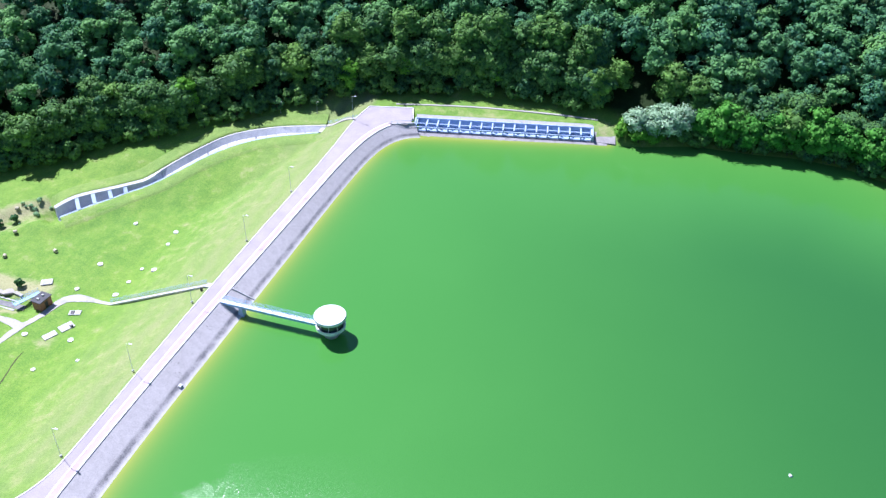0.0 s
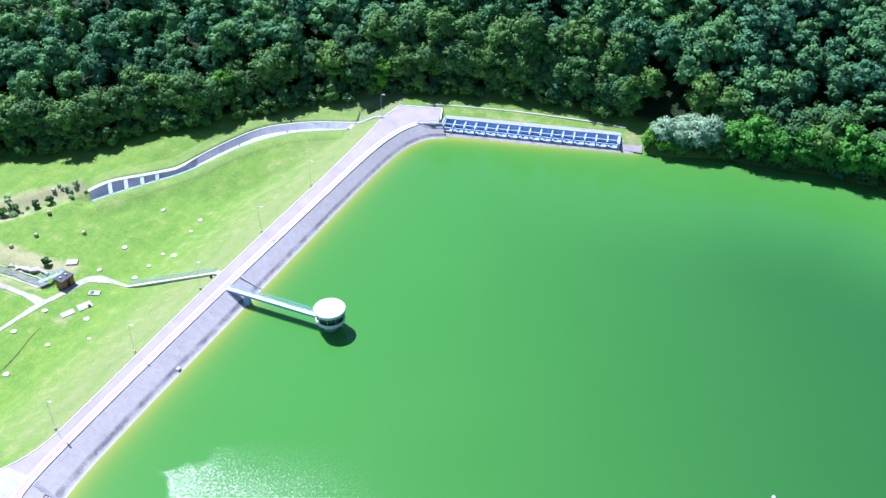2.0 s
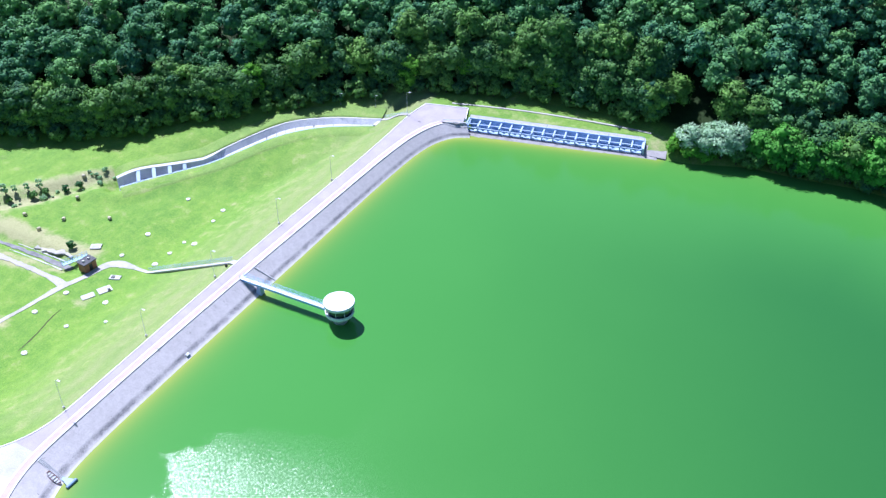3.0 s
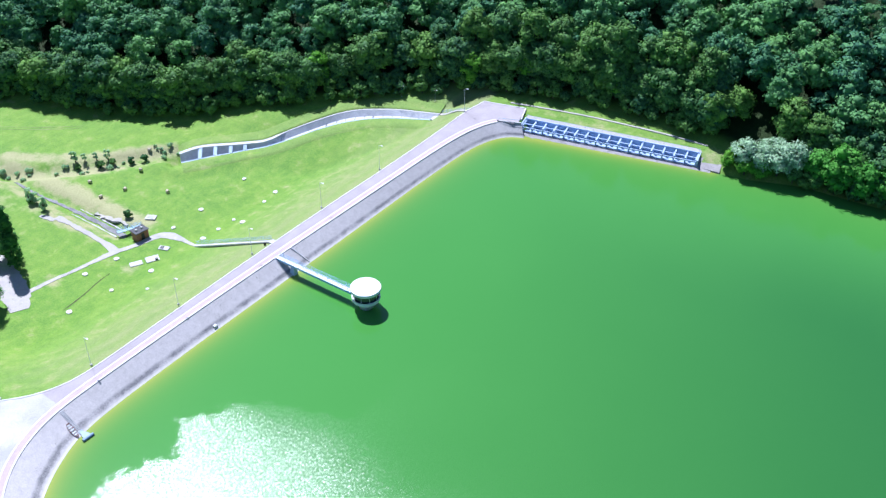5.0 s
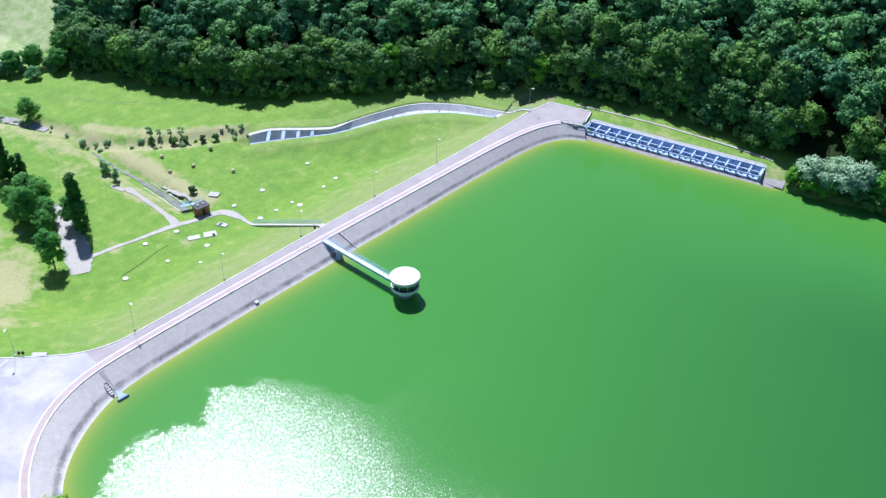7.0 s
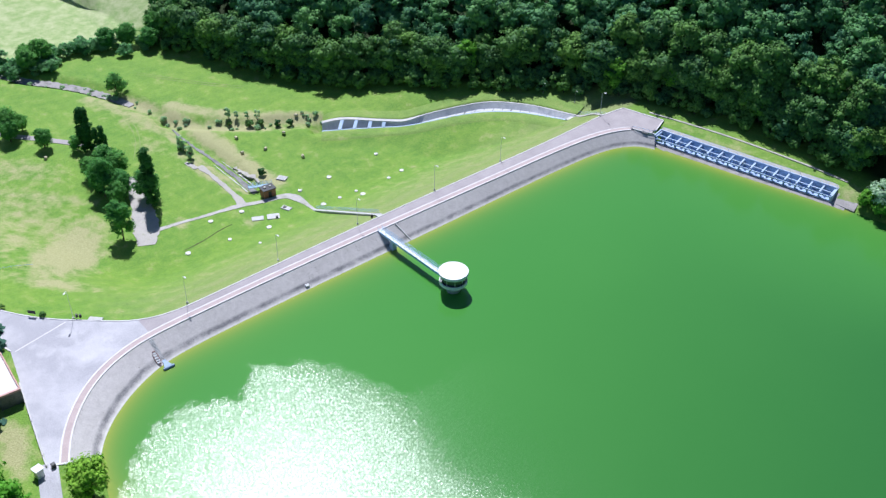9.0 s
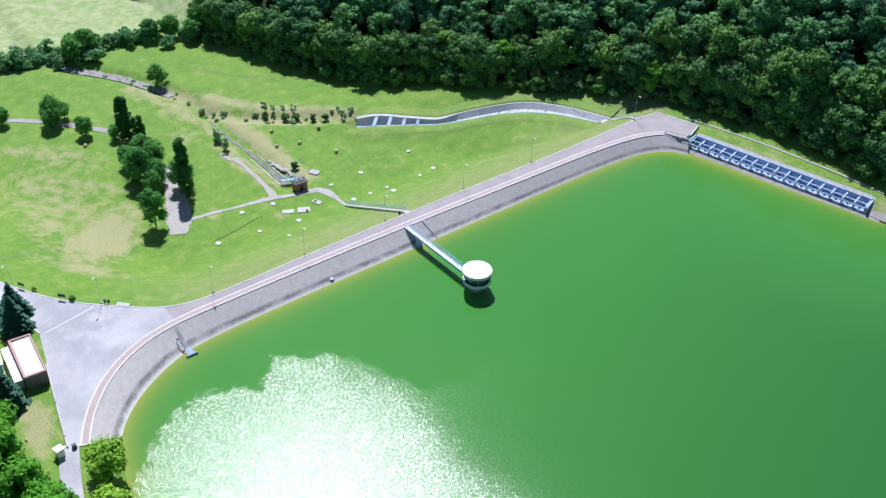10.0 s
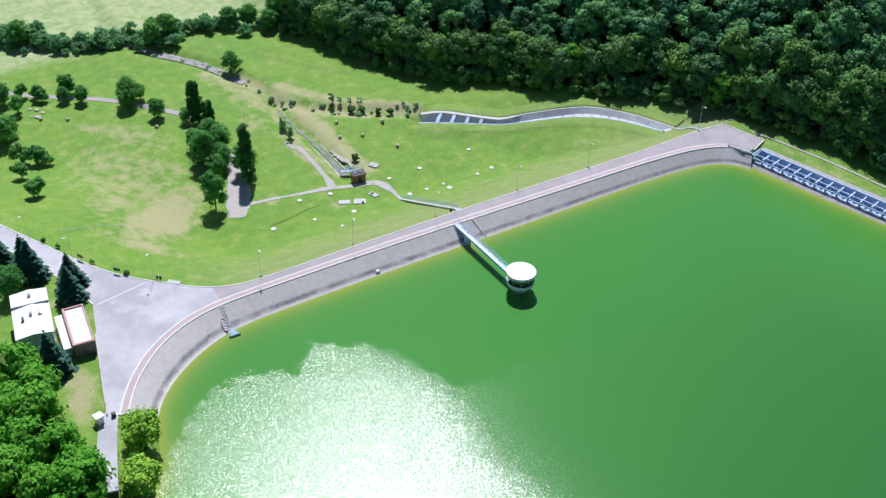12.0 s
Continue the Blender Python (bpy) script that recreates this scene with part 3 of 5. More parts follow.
N_FACE = 170
f_line = resampled(kerb_line, N_FACE)
k_line = f_line[f_line[:, 1] < 90.8]
i0, i1 = near_index(shore_line, (23.5, -88)), near_index(shore_line, (16.4, 91.4))
s_line = resampled(shore_line[i0:i1 + 1], N_FACE)
ROWS = np.array([0.0, 0.06, 0.15, 0.25, 0.35, 0.45, 0.55, 0.65, 0.75, 0.85, 0.93, 1.0, 1.35])
face_co, face_band = [], []
for u in ROWS:
    xy = f_line * (1 - u) + s_line * u
    z = (CREST_Z - 0.04) * (1 - u)
    face_co.append(np.column_stack([xy, np.full(N_FACE, z)]))
    face_band.append(np.full(N_FACE, u))
idx = (np.arange(len(ROWS) - 1)[:, None] * N_FACE + np.arange(N_FACE - 1)).ravel()
facing_me = raw_mesh("dam_facing", np.vstack(face_co), np.stack([idx, idx + N_FACE, idx + N_FACE + 1, idx + 1], 1), facing_material())
paint(facing_me, "band", np.repeat(np.concatenate(face_band)[:, None], 3, 1))
tagged(new("dam_facing", facing_me), "grey stone facing of the dam with a dark stained band", "embankment", kind="structure")


def strip(name, line, a, b, top, material, label, category, down=0.35):
    bm = bmesh.new()
    ribbon(bm, shifted(line, b), shifted(line, a), top, top, down)
    return tagged(part(name, bm, material), label, category, kind="structure")


strip("kerb", k_line, -0.06, 0.30, CREST_Z + 0.08, KERB, "white concrete kerb along the dam's water side", "kerb", 0.6)
strip("walkway", k_line, 0.30, 1.60, CREST_Z, PAVERS, "faded red paver walkway along the crest", "pavement")
strip("kerb", k_line, 1.60, 1.95, CREST_Z + 0.03, KERB, "white concrete kerb between walkway and road", "kerb")
crest = part_of(k_line, -64.5, 99)
gl = part_of(grass_line, -64.5, 90.6)
n = 90
road_l, road_r = resampled(gl, n), resampled(shifted(crest, 1.95), n)
bm = bmesh.new()
ribbon(bm, road_l, road_r, CREST_Z - 0.03, CREST_Z - 0.03, 0.5)
tagged(part("road", bm, ASPHALT), "grey-pink asphalt road on the dam crest", "road", kind="structure")
strip("kerb", part_of(grass_line, -200, 90.7), -0.13, 0.13, CREST_Z + 0.06, KERB, "pale concrete kerb at the grass edge", "kerb", 0.5)


def polygon(name, pts, z, material, label, category, down=0.5):
    bm = bmesh.new()
    face = bm.faces.new([bm.verts.new((p[0], p[1], z)) for p in pts])
    low = bmesh.ops.extrude_face_region(bm, geom=[face])
    for v in low["geom"]:
        if isinstance(v, bmesh.types.BMVert):
            v.co.z -= down
    bmesh.ops.triangulate(bm, faces=[f for f in bm.faces if len(f.verts) > 4])
    return tagged(part(name, bm, material), label, category, kind="structure")


inner = shifted(k_line, 1.95)
south_inner = inner[inner[:, 1] < -59]
south_grass = part_of(grass_line, -200, -59)
yard_pts = [tuple(p) for p in south_inner] + [tuple(p) for p in south_grass[::-1]] + [(-62, -108.5), (-44, -100.5), (-27, -93.0), (-15, -89.8), (-2.4, -92.4), (8.8, -94.7), (19, -96.6), (21.6, -97.2)]
polygon("yard", yard_pts, CREST_Z - 0.034, YARD, "pale worn asphalt yard at the end of the dam", "yard", 0.6)
polygon("apron", [(-3.6, 90.4), (-2.4, 99.8), (10.9, 103.2), (13.6, 94.0), (12.6, 92.6), (7.4, 91.6)] + [tuple(p) for p in road_r[:-6:-1]], CREST_Z - 0.026, ASPHALT, "grey asphalt turning area beside the spillway", "road", 0.6)


def kerb_run(pts, top=CREST_Z + 0.1, half=0.16, down=0.5, material=KERB, name="kerb", label="pale concrete kerb", category="kerb"):
    line = np.array(pts, float)
    bm = bmesh.new()
    for a, b in zip(line, line[1:]):
        d = Vector((b[0] - a[0], b[1] - a[1], 0))
        m = Matrix.Translation((a[0], a[1], 0)) @ Matrix.Rotation(math.atan2(d.y, d.x), 4, "Z")
        box(bm, -half, d.length + half, -half, half, top - down, top, 0, m)
    return tagged(part(name, bm, material), label, category, kind="structure")


kerb_run([(-3.6, 90.6), (-2.4, 99.8), (10.9, 103.2), (13.3, 96.5)])
kerb_run([(-62, -108.5), (-44, -100.5), (-27, -93.0), (-15, -89.8)], label="low concrete kerb along the access road")
kerb_run([(-3.6, -92.3), (8.8, -94.8), (19, -96.8), (21.6, -97.3)], CREST_Z + 0.5, 0.14, 0.9, PALE, "yard_wall", "low pale concrete wall edging the yard", "wall")
kerb_run([(22.4, -95.6), (23.6, -93.5)], CREST_Z + 0.1, 0.2, 0.4, label="pale concrete end kerb of the walkway")
strip("painted_line", np.array([(-14.2, -89.0), (-16.6, -76.6)]), -0.13, 0.13, CREST_Z - 0.028, KERB, "faded white painted line on the yard", "marking", 0.02)


def drape(name, pts, half, material, label, category="path", lift=0.1, rounds=1, ragged=0.0):
    line = smooth_line(pts, 1.0, rounds)
    r01 = np.linspace(0, 1, len(line))
    half = np.interp(r01, np.linspace(0, 1, len(half)), half) if isinstance(half, (list, tuple)) else np.full(len(line), float(half))
    jag = np.random.default_rng(len(line)).normal(size=(2, len(line))) * ragged
    l, r = shifted(line, half + jag[0]), shifted(line, -half + jag[1])
    zl, zr = ground_height(l[:, 0], l[:, 1]) + lift, ground_height(r[:, 0], r[:, 1]) + lift
    zc = ground_height(line[:, 0], line[:, 1]) + lift
    bm = bmesh.new()
    top = np.maximum(zc, np.maximum(zl, zr))
    ribbon(bm, l, r, top, top, 0.5)
    return tagged(part(name, bm, material), label, category, kind="structure")


drape("footpath", [(-35.6, 4.2), (-42.0, 4.7), (-46.8, 4.0), (-48.8, 1.8), (-49.3, -1.6), (-50.4, -6.0), (-52.3, -10.4), (-53.2, -15), (-54.1, -21.2), (-55.7, -28.4), (-56.4, -35)], [0.5, 0.6, 1.5, 1.3, 0.8, 0.8, 1.0, 0.7, 0.6, 0.6, 0.6, 0.8], PATH, "pale concrete footpath across the valley lawn", ragged=0.06)
drape("footpath", [(-52.2, -9.9), (-56.9, -9.0), (-60, -8.8), (-67, -8.4), (-74, -8.3), (-79.5, -8.6)], [1.5, 0.9, 0.7, 0.8, 0.6, 1.2], GRAVEL, "stony gravel track beside the drain", ragged=0.12)
drape("rubble_strip", [(-79, -9.6), (-81.5, -10.4), (-84, -10.8)], [0.7, 1.0, 0.4], GRAVEL, "scattered pale rubble in the lawn", "rubble", ragged=0.12)
drape("gravel_park", [(-51.5, -41.0), (-60, -36.6), (-68, -33.6), (-78, -30.8), (-87, -27.2)], [2.4, 3.6, 3.4, 2.6, 2.2, 1.8], GRAVEL, "pale gravel parking strip under the poplars", "gravel", ragged=0.2)
drape("access_road", [(-190, -102), (-165, -82), (-152, -68), (-140, -50), (-126, -39), (-115, -31), (-106, -26)], 1.25, ASPHALT, "grey asphalt lane across the valley", "road")
drape("creek_bed", [(-205, -36), (-176, -30), (-157, -15), (-140, -8), (-131, -5.5)], [1.2, 1.7, 2.0, 2.0, 1.9, 1.4], PITCHING, "grey paved creek bed", "channel", 0.25, ragged=0.15)
drape("drain_bed", [(-108, -2.8), (-102, -3.5), (-92, -3.4), (-85, -2.6), (-76, -2.2), (-68.8, -2.2), (-60.6, -2.6), (-57, -2.4)], [0.3, 0.4, 0.5, 0.6, 0.8, 0.9], WET, "dark wet concrete drain bed", "channel", 0.12, ragged=0.15)
for off in (1.5, -1.6):
    line = shifted(np.array([(-79, -2.4), (-70, -2.2), (-59, -2.5)]), off)
    drape("drain_edge", [tuple(p) for p in line], [0.04, 0.14, 0.08, 0.2, 0.16, 0.22], PALE, "broken pale concrete edge of the drain", "channel", 0.2, 1, 0.05)
drape("rubble_bank", [(-60, 0.8), (-64, 0.8), (-69, 0.3), (-73, 0.2)], [0.4, 0.9, 0.6, 0.2], GRAVEL, "grey stony bank beside the drain", "rubble", 0.03, ragged=0.25)
SOIL = surface("dark_soil", (0.045, 0.04, 0.02), (0.10, 0.085, 0.045), 1.5, 9, 0.95, relief=0.6, world_space=True)
HAY = surface("flattened_dry_grass", (0.19, 0.27, 0.075), (0.30, 0.34, 0.13), 0.5, 4, 0.9, relief=0.5, world_space=True)
drape("ditch", [(-42.6, -34.5), (-42.9, -31), (-43.6, -26.7), (-45.1, -21.5), (-45.4, -17.5)], [0.08, 0.16, 0.1, 0.14, 0.05], SOIL, "narrow dark ditch in the lawn", "ditch", 0.05, ragged=0.03)
for line in ([(-127.5, -59), (-122.5, -58.6), (-119, -60.2), (-113, -64.5), (-104, -69.5), (-92, -72)], [(-125.5, -62.5), (-123.5, -67.5), (-119, -75), (-113, -80)], [(-150, 6), (-140, 12), (-128, 20), (-116, 30)], [(-95, -22), (-103, -17), (-112, -13.5), (-122, -12)]):
    for off in (-0.75, 0.75):
        drape("vehicle_track", [tuple(p) for p in shifted(np.array(line, float), off)], [0.05, 0.16, 0.09, 0.17, 0.04], HAY, "faint vehicle track of flattened dry grass", "track", 0.05, 2, 0.05)
drape("bank_path", [(4.9, 103.9), (18, 107.3), (31, 110.2), (45, 112.4), (57, 113.8), (67, 114.2)], 0.36, GRAVEL, "narrow pale concrete path on the grass bank", lift=0.03)
drape("dirt_path", [(42, -103.2), (33, -100.8), (26, -98.6), (21, -96.9)], 1.9, YARD, "worn pale track beside the lake trees", lift=0.06)

# ---- spillway ----
spill_m = Matrix.Translation((SPILL_A[0], SPILL_A[1], 0)) @ Matrix.Rotation(math.atan2(spill_u[1], spill_u[0]), 4, "Z")
spillway = thing("spillway", spill_m, "long pale blue-grey concrete side spillway with open bays", "spillway", kind="structure")
SPILL_W, BAYS = 4.5, 16
boxed("weir_wall", (0, SPILL_L, 0, 0.5, -3, 0.75), SPILL_SHADED, spillway, 0.05)
boxed("back_wall", (0, SPILL_L, SPILL_W, SPILL_W + 0.45, -3.2, 2.55), SPILL_SHADED, spillway, 0.05)
boxed("coping", (-0.3, SPILL_L + 0.3, SPILL_W + 0.45, SPILL_W + 2.3, 2.0, 2.5), GRAVEL, spillway, 0.04)
boxed("floor_slab", (0, SPILL_L, 0.5, SPILL_W, -3.1, -0.3), SPILL_SHADED, spillway)
boxed("end_wall", (SPILL_L, SPILL_L + 0.45, -0.3, SPILL_W + 1.7, -3, 2.4), SPILL, spillway, 0.05)
boxed("end_wall", (-0.45, 0, -0.3, SPILL_W + 0.45, -3, 2.6), SPILL, spillway, 0.05)
boxed("front_beam", (0, SPILL_L, 0.02, 0.34, 1.55, 1.85), SPILL, spillway, 0.03)
boxed("middle_beam", (0, SPILL_L, 1.75, 2.1, 1.88, 2.2), SPILL, spillway, 0.03)
first = {}
for k in range(BAYS + 1):
    x = k * SPILL_L / BAYS
    for name, size in (("cross_beam", (-0.24, 0.24, 0.36, SPILL_W, 1.9, 2.25)), ("pier", (-0.2, 0.2, 0.0, 1.6, 0.75, 1.55)), ("buttress", (-0.17, 0.17, SPILL_W - 0.9, SPILL_W, -2.6, 1.9))):
        if name not in first:
            first[name] = boxed(name, size, SPILL, spillway, 0.03)
            ob = first[name]
        else:
            ob = new(name, first[name].data)
            ob.parent = spillway
        ob.location.x = min(max(x, 0.2), SPILL_L - 0.2)
        ob.location.z = 0.003 * (k % 3)
bm = bmesh.new()
ribbon(bm, np.array([(-1.0, 0.0), (SPILL_L * 0.5, 0.0), (SPILL_L + 4.5, 0.0)]), np.array([(1.5, -3.6), (SPILL_L * 0.5, -3.4), (SPILL_L + 4.5, -2.6)]), 0.45, -0.35, 1.2)
part("toe_slab", bm, PITCHING, spillway, "stained concrete slab at the waterline")
bm = bmesh.new()
ribbon(bm, np.array([(SPILL_L + 0.4, SPILL_W + 2.2), (SPILL_L + 3.6, SPILL_W + 2.2), (SPILL_L + 7.0, SPILL_W + 1.2)]), np.array([(SPILL_L + 0.4, -0.1), (SPILL_L + 3.6, -0.5), (SPILL_L + 7.0, -1.0)]), 2.3, 0.42, 1.4)
part("bank_slab", bm, PITCHING, spillway, "grey-brown stone paving at the end")
wing = thing("wing_wall", pose(0, 0, 0), "blue-grey concrete wing wall beside the spillway", "wall", kind="structure")
bm = bmesh.new()
a, b, c = Vector((8.2, 91.2, 0)), Vector((14.7, 94.0, 0)), Vector((15.6, 91.5, 0))
d = (b - a).normalized()
nrm = Vector((-d.y, d.x, 0)) * 0.4
for p, q in ((a, b),):
    vs = [bm.verts.new((p + o).to_tuple()[:2] + (z,)) for o in (Vector(), nrm) for z in (2.2, CREST_Z + 0.15)] + [bm.verts.new((q + o).to_tuple()[:2] + (z,)) for o in (Vector(), nrm) for z in (-1.0, CREST_Z + 0.15)]
    bmesh.ops.convex_hull(bm, input=vs)
part("wall_panel", bm, CONCRETE, wing)
bm = bmesh.new()
tube(bm, a + Vector((0, 0.2, CREST_Z + 1.0)), b + Vector((0, 0.2, CREST_Z + 1.0)), 0.05)
for k in range(5):
    p = a + (b - a) * k / 4 + Vector((0, 0.2, CREST_Z))
    tube(bm, p, p + Vector((0, 0, 1.0)), 0.04)
part("handrail", bm, STEEL_BLUE, wing)

# ---- chute ----
chute = thing("spillway_chute", pose(0, 0, 0), "curved pale concrete spillway chute down the valley side", "chute", kind="structure")
kk = np.linspace(0, 1, NC)
basin = step01(kk, 0.60, 0.66)
across = chute_near[:, :2] - chute_far[:, :2]
across /= np.linalg.norm(across, axis=1)[:, None]


def beside(line, d, up=0.0):
    """The line moved d metres across the chute, towards its lower side."""
    out = line.copy()
    out[:, :2] += across * np.reshape(d, (-1, 1))
    out[:, 2] += up
    return out


COPING = 0.55 + 0.95 * basin
floor_z = chute_near[:, 2] - 0.5 - 1.85 * basin
coping_in, floor_far, floor_near = beside(chute_far, COPING), beside(chute_far, COPING + 1.5 * (1 - basin) + 0.02), beside(chute_near, -0.5)
bm = bmesh.new()
ribbon(bm, floor_far, floor_near, floor_z, floor_z, 0.6)
part("channel_floor", bm, CHUTE, chute, "stained grey concrete channel floor")
bm = bmesh.new()
ribbon(bm, chute_far, coping_in, chute_far[:, 2], chute_far[:, 2], 3.6)
part("far_wall", bm, PALE, chute, "pale concrete wall with a broad coping")
bm = bmesh.new()
upper = int(0.68 * NC)
ribbon(bm, coping_in[:upper], floor_far[:upper], chute_far[:upper, 2] - 0.04, floor_z[:upper] + 0.02, 0.4)
part("side_slab", bm, CHUTE, chute, "sloping stained concrete side")
bm = bmesh.new()
ribbon(bm, floor_near, chute_near, chute_near[:, 2], chute_near[:, 2], 3.6)
part("near_wall", bm, SPILL, chute, "blue-grey concrete wall")
for line, sgn in ((chute_far, -1), (chute_near, 1)):
    co = []
    for a in (-0.08, 0.06, 1.0, 2.0, 3.0, 4.0, 5.2, 6.0):
        row = beside(line, sgn * a)
        z = ground_height(row[:, 0], row[:, 1], False) + (line[:, 2] - chute_line[:, 2]) * max(0, 1 - a / 5) + (0.1 if a < 5.5 else -0.15)
        if sgn > 0 and a < 3.5:
            z = np.minimum(z, line[:, 2] + 0.02)
        row[:, 2] = line[:, 2] - 0.9 if a < 0 else line[:, 2] - 0.03 if a < 0.5 else z
        co.append(row)
    i = (np.arange(len(co) - 1)[:, None] * NC + np.arange(NC - 1)).ravel()
    quads = np.stack([i, i + 1, i + 1 + NC, i + NC], 1)
    verge = new("verge", raw_mesh("verge", np.concatenate(co), quads if sgn > 0 else quads[:, ::-1], GRASS))
    verge.parent = chute
    tagged(verge, "mown grass verge")
    paint(verge.data, "cover", np.zeros((len(verge.data.vertices), 3)), 0.3)
for fx, fy, nx, ny in ((-72.4, 41.9, -67.8, 36.7), (-69.1, 45.2, -65.3, 40.9), (-65.5, 48.4, -62.4, 44.8), (-61.9, 51.2, -60.0, 48.8)):
    f, n = np.array((fx, fy)), np.array((nx, ny))
    d = n - f
    side = np.array((-d[1], d[0])) / np.hypot(*d) * 0.55
    bm = bmesh.new()
    bmesh.ops.convex_hull(bm, input=[bm.verts.new((*(p + o), z)) for p, top in ((f + d * 0.2, -8.95), (n - d * 0.04, -10.02)) for o in (side, -side) for z in (top, top - 0.6)])
    part("cross_strut", bm, SPILL, chute)
for k in range(2, NC - 4, 2):
    if kk[k] > 0.6:
        break
    p, q = floor_far[k], floor_near[k]
    d = Vector((q[0] - p[0], q[1] - p[1], 0))
    m = Matrix.Translation((p[0], p[1], floor_z[k])) @ Matrix.Rotation(math.atan2(d.y, d.x), 4, "Z")
    wide = 0.45 if k % 10 == 4 else 0.08
    boxed("joint", (0, d.length, -wide, wide, 0.0, 0.015), WET, chute, 0, "dark wet joint", m)
drape("chute_walkway", [(-13.0, 90.2), (-8.5, 91.6), (-3.6, 92.0)], 0.6, PATH, "pale concrete walkway to the chute head", "walkway")
boxed("head_slab", (-14.2, -12.0, 86.4, 91.0, -3.6, -1.0), PALE, chute, 0.05)


def railing(name, a, b, parent, height=1.05, gap=1.5, bars=3, r=0.035, material=STEEL_BLUE):
    """A rail with posts from a to b, top points of the deck's edge."""
    a, b = Vector(a), Vector(b)
    n = max(1, int((b - a).length / gap))
    up = Vector((0, 0, height))
    rail = bmesh.new()
    for k in range(bars):
        o = up * ((k + 1) / bars)
        tube(rail, a + o, b + o, r, sides=5)
    rail_ob = part(name, rail, material, parent)
    post = bmesh.new()
    tube(post, (0, 0, 0), up, r * 1.2, sides=5)
    me = None
    for k in range(n + 1):
        if me is None:
            ob = part("post", post, material, rail_ob)
            me = ob.data
        else:
            ob = new("post", me)
            ob.parent = rail_ob
        ob.location = a + (b - a) * k / n
    return rail_ob


spill_rail = thing("handrail", spill_m, "thin steel handrail along the spillway's back wall", "railing", kind="structure")
railing("rail", (0, SPILL_W + 0.25, 2.55), (SPILL_L, SPILL_W + 0.25, 2.55), spill_rail, gap=2.6, r=0.03)
head_rail = thing("handrail", pose(0, 0, 0), "pale blue steel handrail beside the chute head", "railing", kind="structure")
railing("rail", (-12.9, 91.2, ground_at(-12.9, 91.2)), (-3.6, 92.7, ground_at(-3.6, 92.7)), head_rail)

# ---- intake tower and footbridge ----
TX, TY = 28.6, 0.4
tower = thing("intake_tower", pose(TX, TY, 0), "round white intake tower standing in the reservoir", "tower")
bm = bmesh.new()
lathe(bm, [(1.7, -6), (1.7, 1.1), (2.3, 1.2), (2.4, 1.9), (1.9, 2.05)])
part("stem", bm, WHITE, tower, "white stem with a stepped collar", True)
bm = bmesh.new()
lathe(bm, [(1.9, 1.9), (2.7, 1.95), (3.3, 2.3), (3.42, 2.42), (3.42, 3.2), (3.2, 3.2), (3.1, 2.6)])
part("parapet_ring", bm, WHITE, tower)
bm = bmesh.new()
lathe(bm, [(2.9, 2.5), (2.9, 5.0)])
part("window_band", bm, GLASS, tower, "dark glazed window band")
mull = None
for k in range(9):
    if mull is None:
        ob = boxed("mullion", (2.87, 2.95, -0.04, 0.04, 3.1, 5.0), WHITE, tower)
        mull = ob.data
    else:
        ob = new("mullion", mull)
        ob.parent = tower
    ob.rotation_euler.z = 2 * math.pi * k / 9 + 0.1
bm = bmesh.new()
lathe(bm, [(2.8, 4.95), (3.4, 4.97), (3.62, 5.1), (3.68, 5.2), (3.68, 5.74), (3.62, 5.84), (3.4, 5.87), (0.3, 5.97)])
part("roof_disc", bm, WHITE, tower, "plain white flat roof")
boxed("door", (-3.2, -2.8, -0.55, 0.55, 2.9, 4.9), WHITE, tower, 0.03, "white entrance door")

bridge = thing("footbridge", pose(0.7, 0, 0), "pale blue steel footbridge to the intake tower", "bridge")
BL = TX - 3.1 - 0.7
boxed("deck", (-0.2, BL, -0.62, 0.62, 2.92, 3.06), WHITE, bridge, 0.02, "white-grey walking deck")
for y in (-0.72, 0.62):
    boxed("girder", (-0.2, BL, y, y + 0.1, 2.45, 3.12), STEEL_BLUE, bridge, 0.02)
railing("railing", (0, -0.68, 3.1), (BL, -0.68, 3.1), bridge)
railing("railing", (0, 0.68, 3.1), (BL, 0.68, 3.1), bridge)
bm = bmesh.new()
vs = [bm.verts.new(v) for v in ((3.9, -0.75, -1.5), (6.1, -0.75, -1.5), (3.9, 0.75, -1.5), (6.1, 0.75, -1.5), (5.0, -0.6, 2.45), (5.9, -0.6, 2.45), (5.0, 0.6, 2.45), (5.9, 0.6, 2.45))]
bmesh.ops.convex_hull(bm, input=vs)
bmesh.ops.bevel(bm, geom=list(bm.edges), offset=0.05, segments=1, affect="EDGES")
part("pier", bm, SPILL_SHADED, bridge, "grey concrete pier at the waterline")
boxed("abutment", (-0.6, 0.5, -0.9, 0.9, 1.2, 2.95), CONCRETE, bridge, 0.04)


def steps_down(name, a, b, width, n, material, label, kind="structure"):
    """A straight flight from a down to b."""
    a, b = Vector(a), Vector(b)
    run = Vector((b.x - a.x, b.y - a.y, 0))
    m = Matrix.Translation((a.x, a.y, 0)) @ Matrix.Rotation(math.atan2(run.y, run.x), 4, "Z")
    flight = thing(name, m, label, "stairs", kind=kind)
    tread = run.length / n
    fall = (a.z - b.z) / n
    me = None
    for k in range(n):
        if me is None:
            ob = boxed("step", (0, tread * 1.05, -width / 2, width / 2, -0.5, 0), material, flight, 0.015)
            me = ob.data
        else:
            ob = new("step", me)
            ob.parent = flight
        ob.location = (k * tread, 0, a.z - fall * (k + 0.6))
    return flight


